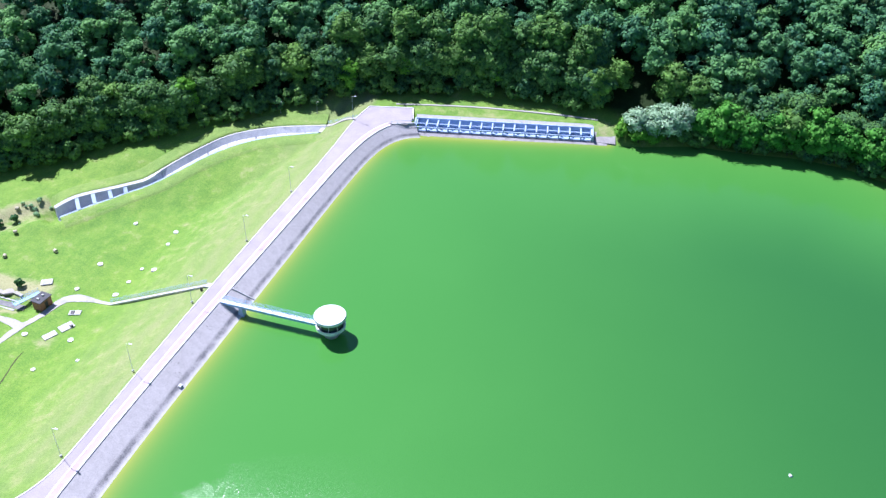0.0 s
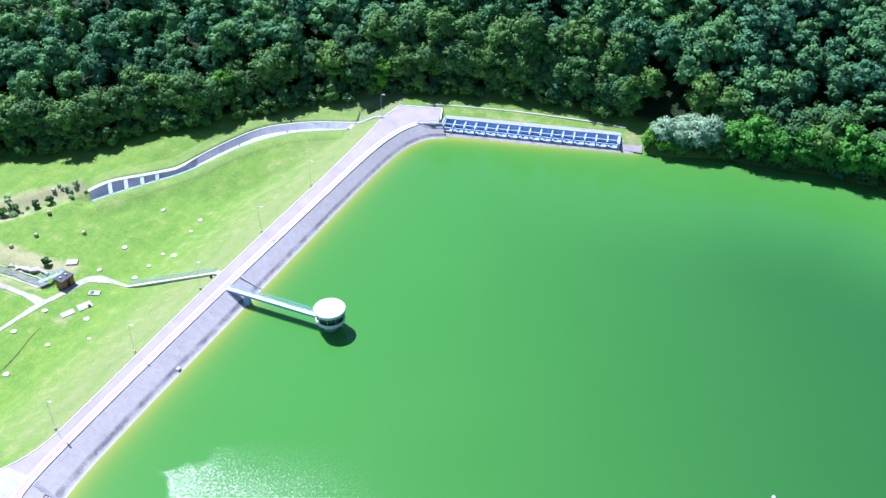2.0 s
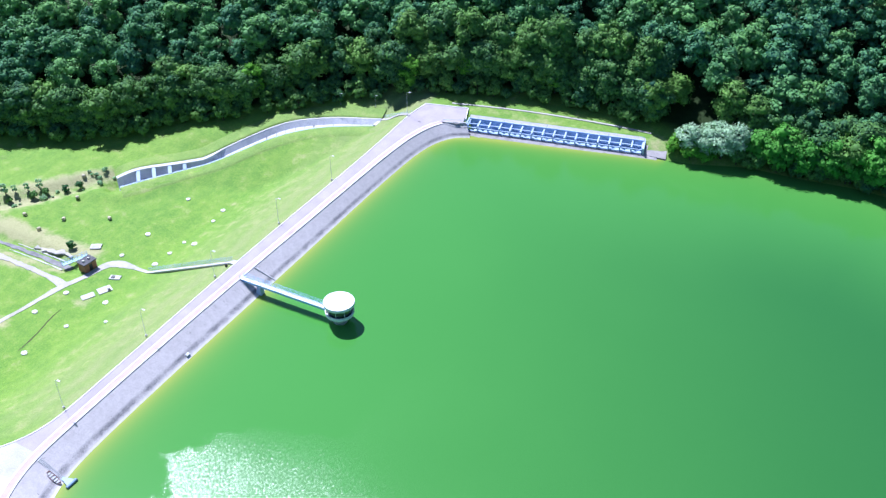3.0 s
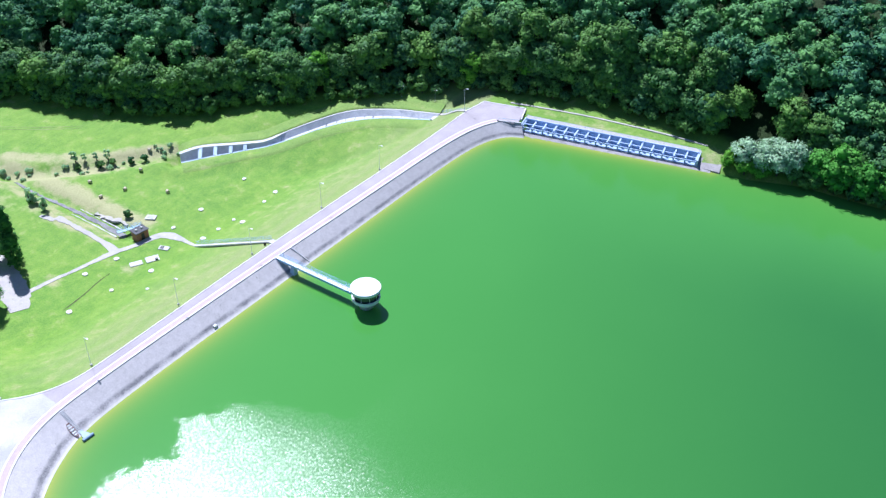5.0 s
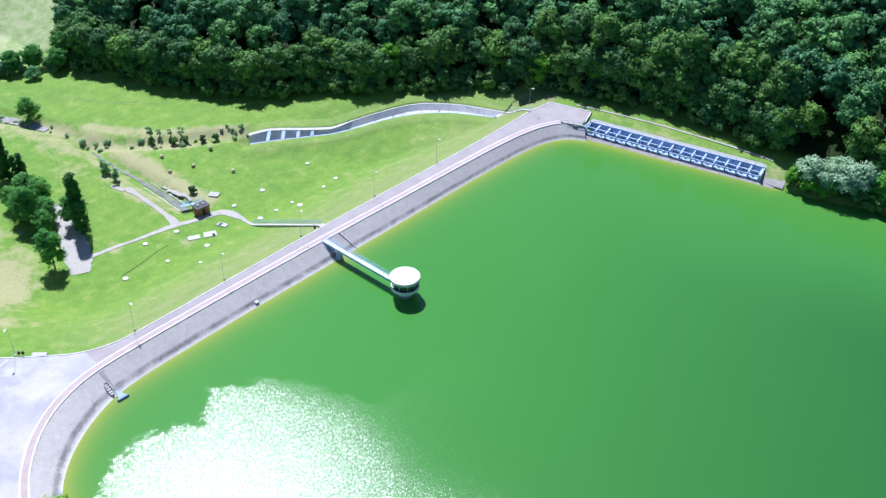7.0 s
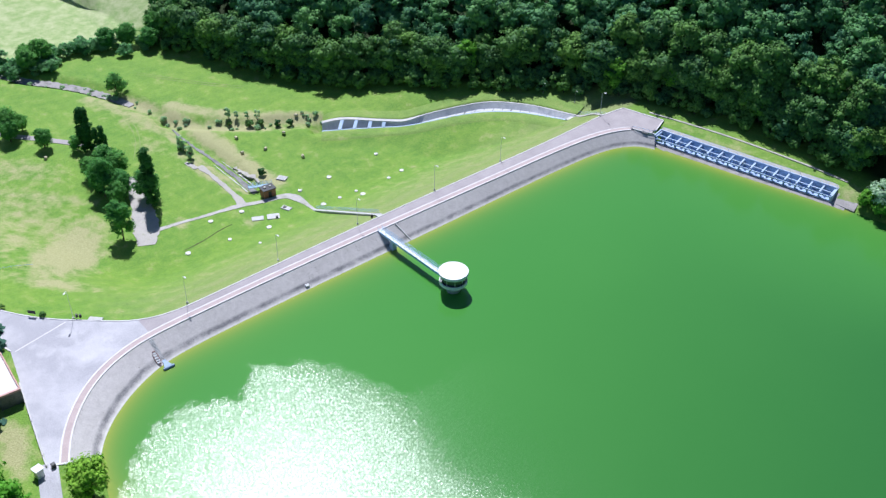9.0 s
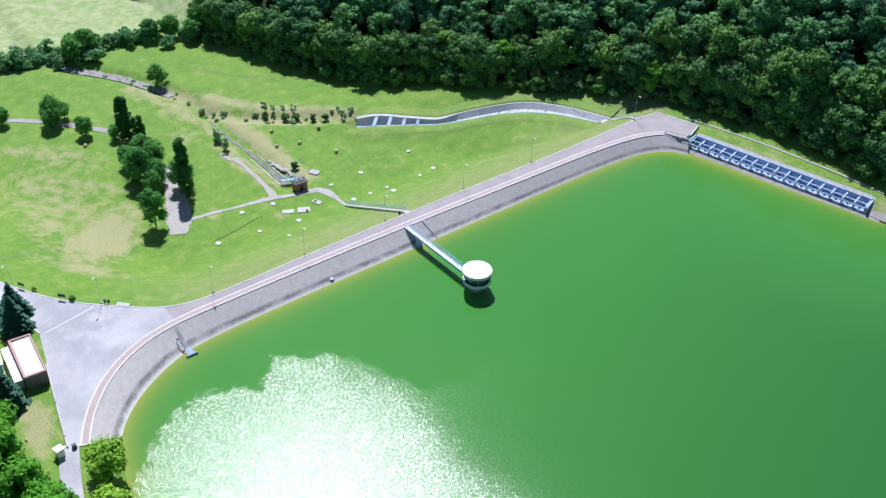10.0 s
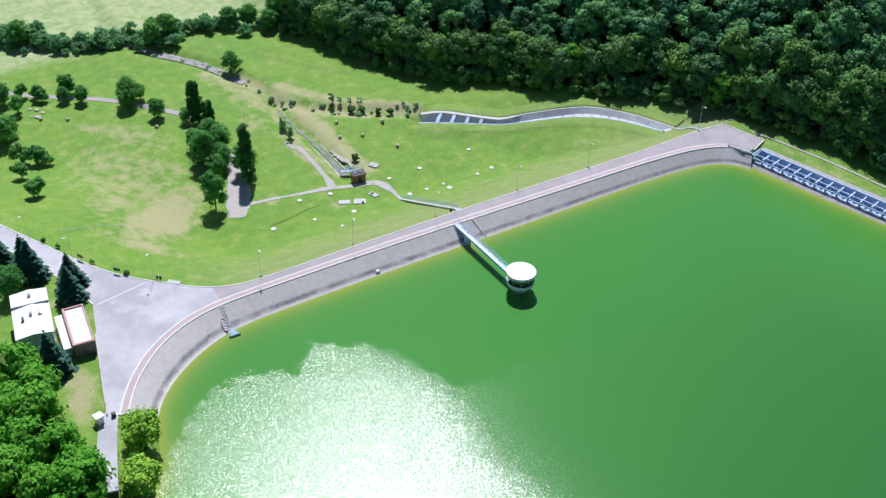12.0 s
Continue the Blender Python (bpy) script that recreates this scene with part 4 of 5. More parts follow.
fl = steps_down("stair_flight", (0.9, 5.2, CREST_Z - 0.05), (6.4, 6.4, -0.2), 0.8, 18, PALE, "narrow concrete steps down the dam facing")
boxed("stringer", (0, 5.9, -0.62, -0.40, -0.3, 0.16), PALE, fl, 0.02, "", Matrix.Translation((0, 0, CREST_Z)) @ Matrix.Rotation(math.atan2(3.2, 5.6), 4, "Y"))
steps_down("stair_flight", (0.9, -64.9, CREST_Z - 0.02), (6.4, -65.0, 0.3), 0.95, 18, CONCRETE, "dark weathered concrete boat steps down the facing")
STAIR_TOP, STAIR_FOOT = (-5.4, 4.2, CREST_Z - 0.15), (-35.6, 4.0, ground_at(-35.6, 4.0) + 0.15)
sf = steps_down("hillside_stairs", STAIR_TOP, STAIR_FOOT, 1.0, 72, PALE, "long straight concrete stairs down the grass slope")
run = (Vector(STAIR_FOOT) - Vector(STAIR_TOP))
railing("railing", (0.3, -0.62, STAIR_TOP[2]), (math.hypot(run.x, run.y), -0.62, STAIR_FOOT[2]), sf, 1.05, 0.62, 4, 0.03)

boxed("landing", (-1.4, 0.2, -0.8, 0.8, STAIR_TOP[2] - 0.5, STAIR_TOP[2] + 0.06), PALE, sf, 0.03)
bin0 = thing("litter_bin", pose(-6.0, 2.6, CREST_Z - 0.9), "small dark litter bin at the head of the stairs", "bin")
boxed("body", (-0.25, 0.25, -0.25, 0.25, 0, 0.95), DARK, bin0, 0.05)

marker = thing("marker_stone", pose(5.0, -25.9, 0.55, 0, 24, 0), "small white painted marker stone on the facing", "stone")
boxed("block", (-0.35, 0.35, -0.5, 0.5, -0.4, 0.3), WHITE, marker, 0.08)

# jetty and boat
jetty = thing("jetty", pose(5.9, -64.9, 0, 0, 0, -2), "small blue-grey floating jetty by the dam", "jetty")
boxed("gangway", (-0.6, 1.6, -0.45, 0.45, 0.25, 0.4), PONTOON, jetty, 0.03)
bm = bmesh.new()
vs = [bm.verts.new(v) for z in (0.12, 0.42) for v in ((1.3, -0.5, z), (1.3, 0.5, z), (3.0, 1.0, z), (3.0, -1.0, z))]
bmesh.ops.convex_hull(bm, input=vs)
part("platform", bm, PONTOON, jetty)
bm = bmesh.new()
tube(bm, (2.95, -1.25, 0.2), (2.95, 1.25, 0.2), 0.34, sides=12)
part("float", bm, PONTOON, jetty, "rounded blue float")


def hull(bm, length, width, deep):
    ks = np.linspace(-1, 1, 13)
    rings = []
    for k in ks:
        w = width / 2 * (1 - abs(k) ** 2.6 * (0.75 if k > 0 else 0.4))
        ring = []
        for a in np.linspace(-1, 1, 7):
            ring.append(bm.verts.new((k * length / 2, a * w, deep * (abs(a) ** 2.2) + 0.1 * k * k)))
        rings.append(ring)
    for p, q in zip(rings, rings[1:]):
        for i in range(6):
            bm.faces.new((p[i], p[i + 1], q[i + 1], q[i]))
    bm.faces.new(rings[0])
    bm.faces.new(rings[-1][::-1])
    bmesh.ops.solidify(bm, geom=list(bm.faces), thickness=0.06)


boat = thing("rowing_boat", Matrix.Translation((5.3, -66.0, 0.72)) @ Matrix.Rotation(radians(-3), 4, "Z") @ Matrix.Rotation(radians(27), 4, "Y"), "small wooden rowing boat drawn up on the facing", "boat")
bm = bmesh.new()
hull(bm, 3.4, 1.15, 0.5)
part("hull", bm, RED, boat, "faded red-brown hull")
for x in (-1.3, -0.75, -0.1, 0.55, 1.1):
    boxed("thwart", (x - 0.17, x + 0.17, -0.48, 0.48, 0.36, 0.42), WHITE, boat, 0.01, "pale seat board")


# ---- lamps ----
def street_lamp(m, height=7.6):
    lamp = thing("street_lamp", m, "tall grey steel street lamp with a single arm", "lamp", "lamps along the crest")
    bm = bmesh.new()
    tube(bm, (0, 0, -0.3), (0, 0, height), 0.055, 0.035)
    part("pole", bm, LAMP_GREY, lamp)
    bm = bmesh.new()
    tube(bm, (0, 0, height - 0.05), (0.9, 0, height + 0.22), 0.035, 0.03)
    part("arm", bm, LAMP_GREY, lamp)
    bm = bmesh.new()
    box(bm, 0.7, 1.5, -0.17, 0.17, height + 0.15, height + 0.33, 0.06)
    part("head", bm, WHITE, lamp, "pale lamp head")
    boxed("base", (-0.22, 0.22, -0.22, 0.22, -0.35, 0.1), PALE, lamp, 0.03)
    return lamp


lamp = street_lamp(pose(-5.3, -52.2, CREST_Z - 0.1))
for x, y, turn in ((-5.5, -27, 0), (-5.5, -2.5, 0), (-5.0, 23.5, 0), (-4.4, 48, 0), (-4.2, 90.9, 0), (-17.0, -74.6, -45), (-47.9, -96.0, -60), (-33.4, -89.2, -60)):
    copy_thing(lamp, pose(x, y, CREST_Z - 0.1, 0, 0, turn))
for x, y in ((-30, 92.6), (-18.5, 95.3)):
    p = copy_thing(lamp, pose(x, y, ground_at(x, y)) @ Matrix.Diagonal((0.55, 0.55, 0.5, 1)))
    p["label"] = "short grey lamp post beside the spillway chute"


# ---- trees ----
ICO = None


def ico():
    global ICO
    if ICO is None:
        bm = bmesh.new()
        bmesh.ops.create_icosphere(bm, subdivisions=1, radius=1)
        ICO = np.array([v.co[:] for v in bm.verts]), np.array([[v.index for v in f.verts] for f in bm.faces])
        bm.free()
    return ICO


def crown_arrays(rng, radius, height, clumps, cards, leaf, shape="round", heart=0.72):
    """Leaf sprays on lumpy clumps round a crown whose base lies at z 0: corners and triangles."""
    d = rng.normal(size=(clumps * 3, 3))
    d /= np.linalg.norm(d, axis=1)[:, None]
    d = d[d[:, 2] > -0.9][:clumps]
    if shape == "poplar":
        k = rng.uniform(0, 1, len(d))
        w = radius * np.sin(np.pi * np.clip(k * 0.80 + 0.18, 0, 1)) ** 0.7 * 0.80
        c = np.stack([d[:, 0] * w, d[:, 1] * w, k * height], 1)
        r = radius * rng.uniform(0.28, 0.48, len(d))
    else:
        c = d * np.array([radius, radius, height * 0.5]) * rng.uniform(0.58, 0.86, (len(d), 1)) + np.array([0, 0, height * 0.5])
        c[:, :2] *= 1 + 0.16 * rng.normal(size=(len(d), 1))
        r = radius * rng.uniform(0.20, 0.44, len(d))
    iv, fi = ico()
    middle = np.array([0, 0, height * (0.5 if shape == "poplar" else 0.42)])
    co, tri, base = [], [], 0
    for q, s in zip(c, r):
        core = iv * s * heart * np.array([1, 1, 0.86]) * (1 + 0.2 * rng.normal(size=(len(iv), 1))) + q
        co.append(core)
        tri.append(fi + base)
        base += len(iv)
        n = rng.normal(size=(cards, 3))
        n /= np.linalg.norm(n, axis=1)[:, None]
        n[:, 2] = np.abs(n[:, 2]) * np.where(rng.random(cards) < 0.8, 1, -1)
        p = q + n * s * np.array([1.05, 1.05, 0.8]) * rng.uniform(0.62, 1.28, (cards, 1))
        away = (p - middle) / np.array([radius, radius, height * 0.5])
        away /= np.linalg.norm(away, axis=1)[:, None] + 1e-9
        face = n * 0.5 + away * 0.5 + rng.normal(size=(cards, 3)) * 0.3
        face[:, 2] += 0.12
        face /= np.linalg.norm(face, axis=1)[:, None]
        u = np.cross(face, rng.normal(size=(cards, 3)))
        u /= np.linalg.norm(u, axis=1)[:, None] + 1e-9
        v = np.cross(face, u)
        size = leaf * rng.uniform(0.55, 1.45, (cards, 1))
        quad = np.stack([p - u * size, p + v * size * 0.66, p + u * size, p - v * size * 0.66], 1)
        quad += face[:, None, :] * (size[:, None] * np.array([-0.22, 0.1, -0.22, 0.1])[None, :, None])
        co.append(quad.reshape(-1, 3))
        i = base + 4 * np.arange(cards)
        tri.append(np.concatenate([np.stack([i, i + 1, i + 3], 1), np.stack([i + 1, i + 2, i + 3], 1)]))
        base += 4 * cards
    return np.concatenate(co), np.concatenate(tri)


def spruce_arrays(rng, radius, height, whorls=15):
    """Drooping tiers of narrow sprays round a leader."""
    co, tri, base = [], [], 0
    for k in range(whorls):
        u = k / (whorls - 1)
        r, z, n = radius * (1 - u) ** 0.85 + 0.15, height * (0.05 + 0.95 * u), int(22 - 13 * u)
        for j in range(n):
            a = 2 * math.pi * (j + rng.random()) / n
            out, side = np.array([math.cos(a), math.sin(a), 0]), np.array([-math.sin(a), math.cos(a), 0])
            reach = r * rng.uniform(0.75, 1.12)
            for f in np.linspace(0.25, 1, 4):
                p = out * reach * f + np.array([0, 0, z - reach * f * 0.28])
                w = 0.34 * reach * (1.15 - f * 0.6) + 0.1
                lift = np.array([0, 0, rng.uniform(0.05, 0.25)])
                co += [p - out * w * 0.8 + lift * 0.5, p + side * w + rng.normal(size=3) * 0.08, p + out * w * 0.9 - lift, p - side * w + rng.normal(size=3) * 0.08]
                tri += [(base, base + 1, base + 3), (base + 1, base + 2, base + 3)]
                base += 4
    return np.array(co), np.array(tri)


def trunk_bm(height, r, spread, rng, limbs=5):
    bm = bmesh.new()
    lean = rng.normal(size=2) * 0.15
    mid = Vector((lean[0], lean[1], height * 0.55))
    tube(bm, (0, 0, -0.6), mid, r, r * 0.75)
    tube(bm, mid, (lean[0] * 1.5, lean[1] * 1.5, height), r * 0.75, r * 0.3)
    for k in range(limbs):
        a = 2 * math.pi * (k + rng.random() * 0.6) / limbs
        s = mid + Vector((0, 0, height * 0.1 * rng.random()))
        tube(bm, s, s + Vector((math.cos(a) * spread, math.sin(a) * spread, spread * rng.uniform(0.7, 1.2))), r * 0.42, r * 0.15, 6)
    return bm


def broadleaf(seed, radius, height, stem, material, label, clumps=30, cards=48, leaf=0.42, shape="round", category="tree", group="", name="tree", heart=0.72):
    rng = np.random.default_rng(seed)
    tree = thing(name, pose(0, 0, 0), label, category, group)
    co, tri = crown_arrays(rng, radius, height - stem, clumps, cards, leaf, shape, heart)
    co[:, 2] += stem
    crown = new("crown", raw_mesh("crown", co, tri, material, False))
    crown.parent = tree
    part("trunk", trunk_bm(stem + (height - stem) * 0.55, 0.05 * radius + 0.06, radius * 0.55, rng), BARK, tree)
    return tree


def conifer(seed, radius, height, label):
    rng = np.random.default_rng(seed)
    tree = thing("spruce", pose(0, 0, 0), label, "tree")
    co, tri = spruce_arrays(rng, radius, height - 0.8)
    co[:, 2] += 0.8
    crown = new("crown", raw_mesh("crown", co, tri, LEAF_CONE, False))
    crown.parent = tree
    part("trunk", trunk_bm(height * 0.9, 0.2, 0.1, rng, 0), BARK, tree)
    return tree


def plant(kinds, spots, rng, low=0.85, high=1.18, sink=0.0):
    """The first spot of each kind takes the tree itself, the others copies."""
    used = set()
    heights = ground_height(np.array([p[0] for p in spots]), np.array([p[1] for p in spots]))
    for k, (x, y) in enumerate(spots):
        src = kinds[k % len(kinds)]
        s = rng.uniform(low, high)
        m = Matrix.Translation((x, y, float(heights[k]) - sink)) @ Matrix.Rotation(rng.uniform(0, 6.28), 4, "Z") @ Matrix.Diagonal((s * rng.uniform(0.92, 1.08), s * rng.uniform(0.92, 1.08), s, 1))
        if src.name not in used:
            used.add(src.name)
            src.matrix_basis = m
        else:
            scale = src.scale.copy()
            ob = copy_thing(src, Matrix.Identity(4))
            ob.matrix_basis = m


rng = np.random.default_rng(7)


def scatter(n, lo, hi, gap, keep, seed):
    """Spots at least gap apart within a box, where keep(x, y) holds."""
    r = np.random.default_rng(seed)
    cand = r.uniform(lo, hi, (n, 2))
    cand = cand[keep(cand[:, 0], cand[:, 1])]
    cells, out = {}, []
    for x, y in cand:
        i, j = int(x // gap), int(y // gap)
        if all((x - a) ** 2 + (y - b) ** 2 >= gap * gap for di in (-1, 0, 1) for dj in (-1, 0, 1) for a, b in cells.get((i + di, j + dj), ())):
            cells.setdefault((i, j), []).append((x, y))
            out.append((x, y))
    return out


def in_wood(x, y):
    d, _, s = near(wood_line, x, y)
    back = np.where((x > -58) & (x < -18), 7.0, np.where((x > -6) & (x < 66), 2.4, np.where(x < -58, 3.4, np.where((x > 70) & (x < 97), 7.0, 1.2))))
    return (s > 0) & (d > back) & (d < 58) & ~((x < -172) & (y < 22 - 0.95 * (x + 172)))


wood = scatter(16000, (-205, 15), (175, 215), 6.1, in_wood, 3)
wd = near(wood_line, np.array([p[0] for p in wood]), np.array([p[1] for p in wood]))[0]
edge_spots = [p for p, d in zip(wood, wd) if d < 11 and p[0] < 165]
deep_spots = [p for p, d in zip(wood, wd) if not (d < 11 and p[0] < 165)]
edge_kinds = [broadleaf(20 + k, 4.9 + 0.4 * (k % 3), 11.5 + 1.0 * (k % 4), 0.2, LEAF, "tall dark green broadleaf tree at the wood's edge", 52, 48, 0.40, group="trees at the edge of the wood") for k in range(7)]
wall_row = [(x + rng.normal() * 0.8, y + rng.normal() * 0.8 + (3.6 if -56 < x < -20 else 0)) for x, y in shifted(resampled(wood_line, 80), 4.4)[:, :2] if -166 < x < 70]
plant(edge_kinds, edge_spots + wall_row, rng, 0.80, 1.12)
tall_kinds = [broadleaf(30 + k, 5.2, 19.5 + 1.5 * k, 0.4, LEAF, "very tall dark green broadleaf tree in the wood", 64, 46, 0.42, group="trees at the edge of the wood") for k in range(3)]
plant(tall_kinds, [(x + rng.normal() * 1.2, y + rng.normal() * 1.2) for x, y in shifted(resampled(wood_line, 66), 9.5)[:, :2] if -22 < x < 68], rng, 0.88, 1.08)

# the deep wood, one joined mass of crowns
packs = [crown_arrays(np.random.default_rng(60 + k), 4.5 + 0.2 * (k % 3), 13.0 + 1.5 * (k % 2), 34, 32, 0.44) for k in range(8)]
cos, tris, tints, base = [], [], [], 0
deep_z = ground_height(np.array([p[0] for p in deep_spots]), np.array([p[1] for p in deep_spots]))
for k, (x, y) in enumerate(deep_spots):
    co, tri = packs[k % 8]
    s, a = rng.uniform(0.78, 1.25), rng.uniform(0, 6.28)
    c, n = math.cos(a) * s, math.sin(a) * s
    q = np.stack([co[:, 0] * c - co[:, 1] * n + x, co[:, 0] * n + co[:, 1] * c + y, co[:, 2] * s + deep_z[k] + rng.uniform(-1.5, 2.5)], 1)
    cos.append(q)
    tris.append(tri + base)
    tints.append(np.full(len(q), rng.random() ** 1.4))
    base += len(q)
wood_me = raw_mesh("woodland", np.concatenate(cos), np.concatenate(tris), LEAF_FAR, False)
at = wood_me.attributes.new("tint", "FLOAT", "POINT")
at.data.foreach_set("value", np.concatenate(tints).astype(np.float32))
tagged(new("woodland", wood_me), "dense dark green broadleaf wood on the hillside", "woodland", kind="stuff")

# bright trees at the wood's edge, silver willows by the spillway's end
bright = [broadleaf(41, 4.2, 14, 0.6, LEAF_BRIGHT, "yellow-green broadleaf tree at the wood's edge", 36, 46, 0.45), broadleaf(42, 3.6, 11.5, 0.5, LEAF_BRIGHT, "yellow-green broadleaf tree at the wood's edge", 30, 46, 0.42)]
plant(bright, [(-12, 106.5), (4, 115.5), (-58, 84), (33, 121)], rng, 0.8, 1.0)
silver = [broadleaf(44 + k, 4.1 + 0.5 * k, 9.5 + k, 0.5, LEAF_SILVER, "pale silver-green willow at the water's edge", 44, 60, 0.34, name="willow", heart=0.5) for k in range(2)]
plant(silver, [(79, 110.6), (83.5, 111.4), (88.5, 112.6), (85, 114.6), (91.5, 114.8)], rng, 0.9, 1.1)
shrub = broadleaf(47, 3.0, 6.0, 0.4, LEAF_BRIGHT, "light green willow shrub at the water's edge", 24, 46, 0.36, name="willow")
plant([shrub], [(75.0, 109.0), (80.5, 108.6), (85, 109.8), (77, 112.4)], rng, 0.8, 1.0)
bank_kinds = [broadleaf(50 + k, 4.8, 13 + 1.5 * k, 0.3, LEAF_MID, "rounded green tree overhanging the lake shore", 40, 46, 0.44) for k in range(2)]
plant(bank_kinds, [(98.5, 115.6), (105, 115.4), (111.5, 115.2), (118, 115.8), (124.5, 117.0), (131, 116.8), (138, 116.0), (146, 114.0), (154, 110.4)], rng)

under = [broadleaf(55 + k, 2.2, 3.6 + k, 0.05, LEAF, "dense dark shrub under the wood's edge", 20, 44, 0.34, name="shrub", category="shrub", group="shrubs under the wood's edge") for k in range(3)]
fringe = [p for d, n in ((-1.6, 120), (1.2, 130)) for p in shifted(resampled(wood_line, n), d)[:, :2].tolist() if -166 < p[0] < 66]
fringe += [p for p in shifted(resampled(wood_line, 150), 2.6)[:, :2].tolist() if -166 < p[0] < 70 or 97 < p[0] < 170]
fringe += [p for p in shifted(shore_line, -0.3)[:, :2].tolist() if 94 < p[0] < 168]
plant(under, [(x + rng.normal() * 1.2, y + abs(rng.normal()) * 1.2) for x, y in fringe], rng, 0.8, 1.35)

# valley trees
poplar = [broadleaf(70 + k, 1.9 + 0.5 * k, 14.5 + 4.5 * k, 1.0, LEAF_POPLAR, "tall narrow dark green poplar on the valley lawn", 84, 34, 0.32, "poplar", name="poplar") for k in range(2)]
plant([poplar[0]], [(-109.6, -31.2), (-109.0, -30.2)], rng, 0.98, 1.06)
slim = broadleaf(73, 1.2, 9.5, 0.8, LEAF_POPLAR, "slim dark green poplar on the valley lawn", 64, 30, 0.28, "poplar", name="poplar")
plant([slim], [(-105.6, -29.2), (-104.0, -27.8), (-84.5, -39.0)], rng, 0.95, 1.1)
plant([poplar[1]], [(-68.0, -30.2)], rng, 1.0, 1.04)
lawn = [broadleaf(75 + k, 3.3 + 0.3 * k, 8.5 + k, 0.7, LEAF_LAWN, "round dark green tree on the valley lawn", 44, 52, 0.34, heart=0.55) for k in range(3)]
plant(lawn, [(-132.3, -50.2), (-131.0, -47.2), (-134.0, -46.0), (-154.5, -83.2), (-131.8, -85.1), (-126.4, -87.7), (-76, -37), (-80, -33.5), (-74, -29), (-94, -37), (-89, -30.5), (-86, -37.6), (-94.7, -31.5), (-27.5, -104.5), (-131, -89.5)], rng, 0.8, 1.05)
for (x, y), size in zip([(-151.7, -61.5), (-146.1, -64.5), (-142.8, -59.3), (-135.4, -41.6), (-120.2, -40.6), (-140.4, -6.2), (-112.0, -33.6)], (0.82, 0.55, 0.70, 0.72, 0.86, 0.86, 0.6)):
    copy_thing(lawn[int(-x) % 3], Matrix.Translation((x, y, ground_at(x, y))) @ Matrix.Rotation(x, 4, "Z") @ Matrix.Diagonal([size / v for v in lawn[int(-x) % 3].scale] + [1]))
tall = broadleaf(78, 3.5, 15.0, 0.3, LEAF_LAWN, "tall shaggy green tree beside the gravel strip", 52, 52, 0.34, heart=0.5)
plant([tall], [(-58.5, -44.4), (-82, -38.5)], rng, 0.95, 1.05, 1.2)
small = [broadleaf(80 + k, 1.3, 3.4, 0.5, LEAF_LAWN, "small bushy young tree on the lawn", 18, 40, 0.26, name="young_tree", heart=0.45) for k in range(2)]
plant(small, [(-108.7, -81.0), (-106.8, -79.4), (-77.4, -89.1), (-79.0, -87.6), (-99.5, -88.6), (-112.1, -86.4), (-154.4, -72.0), (-149.8, -70.3), (-152, -71.4), (-156, -76), (-146, -79.5), (-109.5, -82.6)], rng, 1.0, 2.0)
sapling = [broadleaf(84 + k, 0.75, 3.2, 0.15, LEAF_YOUNG, "slim young tree beside the creek", 14, 30, 0.2, name="sapling", heart=0.2) for k in range(2)]
plant(sapling, [(-93.8, -7.2), (-100.0, 14.2), (-90.2, -7.4), (-98.2, 16.4), (-85.4, -8.4), (-95.7, 18.9), (-92, -8.0), (-93.1, 21.4)], rng, 1.0, 1.6)
dark_bush = broadleaf(89, 1.0, 2.0, 0.1, LEAF, "dark green rounded bush on the creek bank", 14, 36, 0.24, name="bush", category="bush", group="bushes along the creek")
plant([dark_bush], [(-92.4, 17.7), (-90.7, 20.9), (-86.0, 24.8), (-83.6, 28.1), (-97.5, 13.0), (-62.5, 3.6)], rng, 0.9, 1.3)

brush = [broadleaf(86 + k, 1.2, 1.4, 0.0, LEAF_YOUNG, "low green bush on the creek bank", 12, 34, 0.24, name="bush", category="bush", group="bushes along the creek", heart=0.35) for k in range(2)]
bushes = [tuple(p) for p in resampled(creek_line, 130)[52:, :2] if rng.random() < 0.42]
bushes += [(-78, 38.5), (-79.5, 36), (-81, 37.5), (-77.5, 33.5), (-80.5, 33.5), (-83, 35), (-76.5, 40.5), (-82, 31), (-85, 33)]
plant(brush, [(x + rng.normal() * 1.6, y + rng.normal() * 1.6) for x, y in bushes], rng, 0.3, 1.0)

# hedges along the creek and field
hedge_kinds = [broadleaf(90 + k, 2.6, 5.0 + k, 0.1, LEAF_HEDGE, "dense green hedge tree along the creek", 22, 40, 0.40, name="hedge_tree", group="hedge trees along the creek", heart=0.45) for k in range(3)]
field_edge = resampled(np.array([(-214, -86), (-206, -70), (-198, -64), (-192, -55), (-184, -48), (-181, -39), (-184, -31), (-178, -24), (-172, -14)], float), 80)
brook_edge = resampled(np.array([(-176, -12), (-178, -2), (-175, 8), (-170, 16), (-166, 22)], float), 26)
hedge = [(x + rng.normal() * 3.4 - 2, y + rng.normal() * 2.4) for x, y in np.vstack([field_edge, field_edge, brook_edge])]
plant(hedge_kinds, hedge, rng, 0.4, 1.0)
plant([lawn[0]], [(-175.5, -22.5), (-178, -16.5), (-180, -21), (-174, 15), (-166.5, 20.6), (-176, 8), (-171, 26), (-200, -66)], rng, 1.0, 1.35)

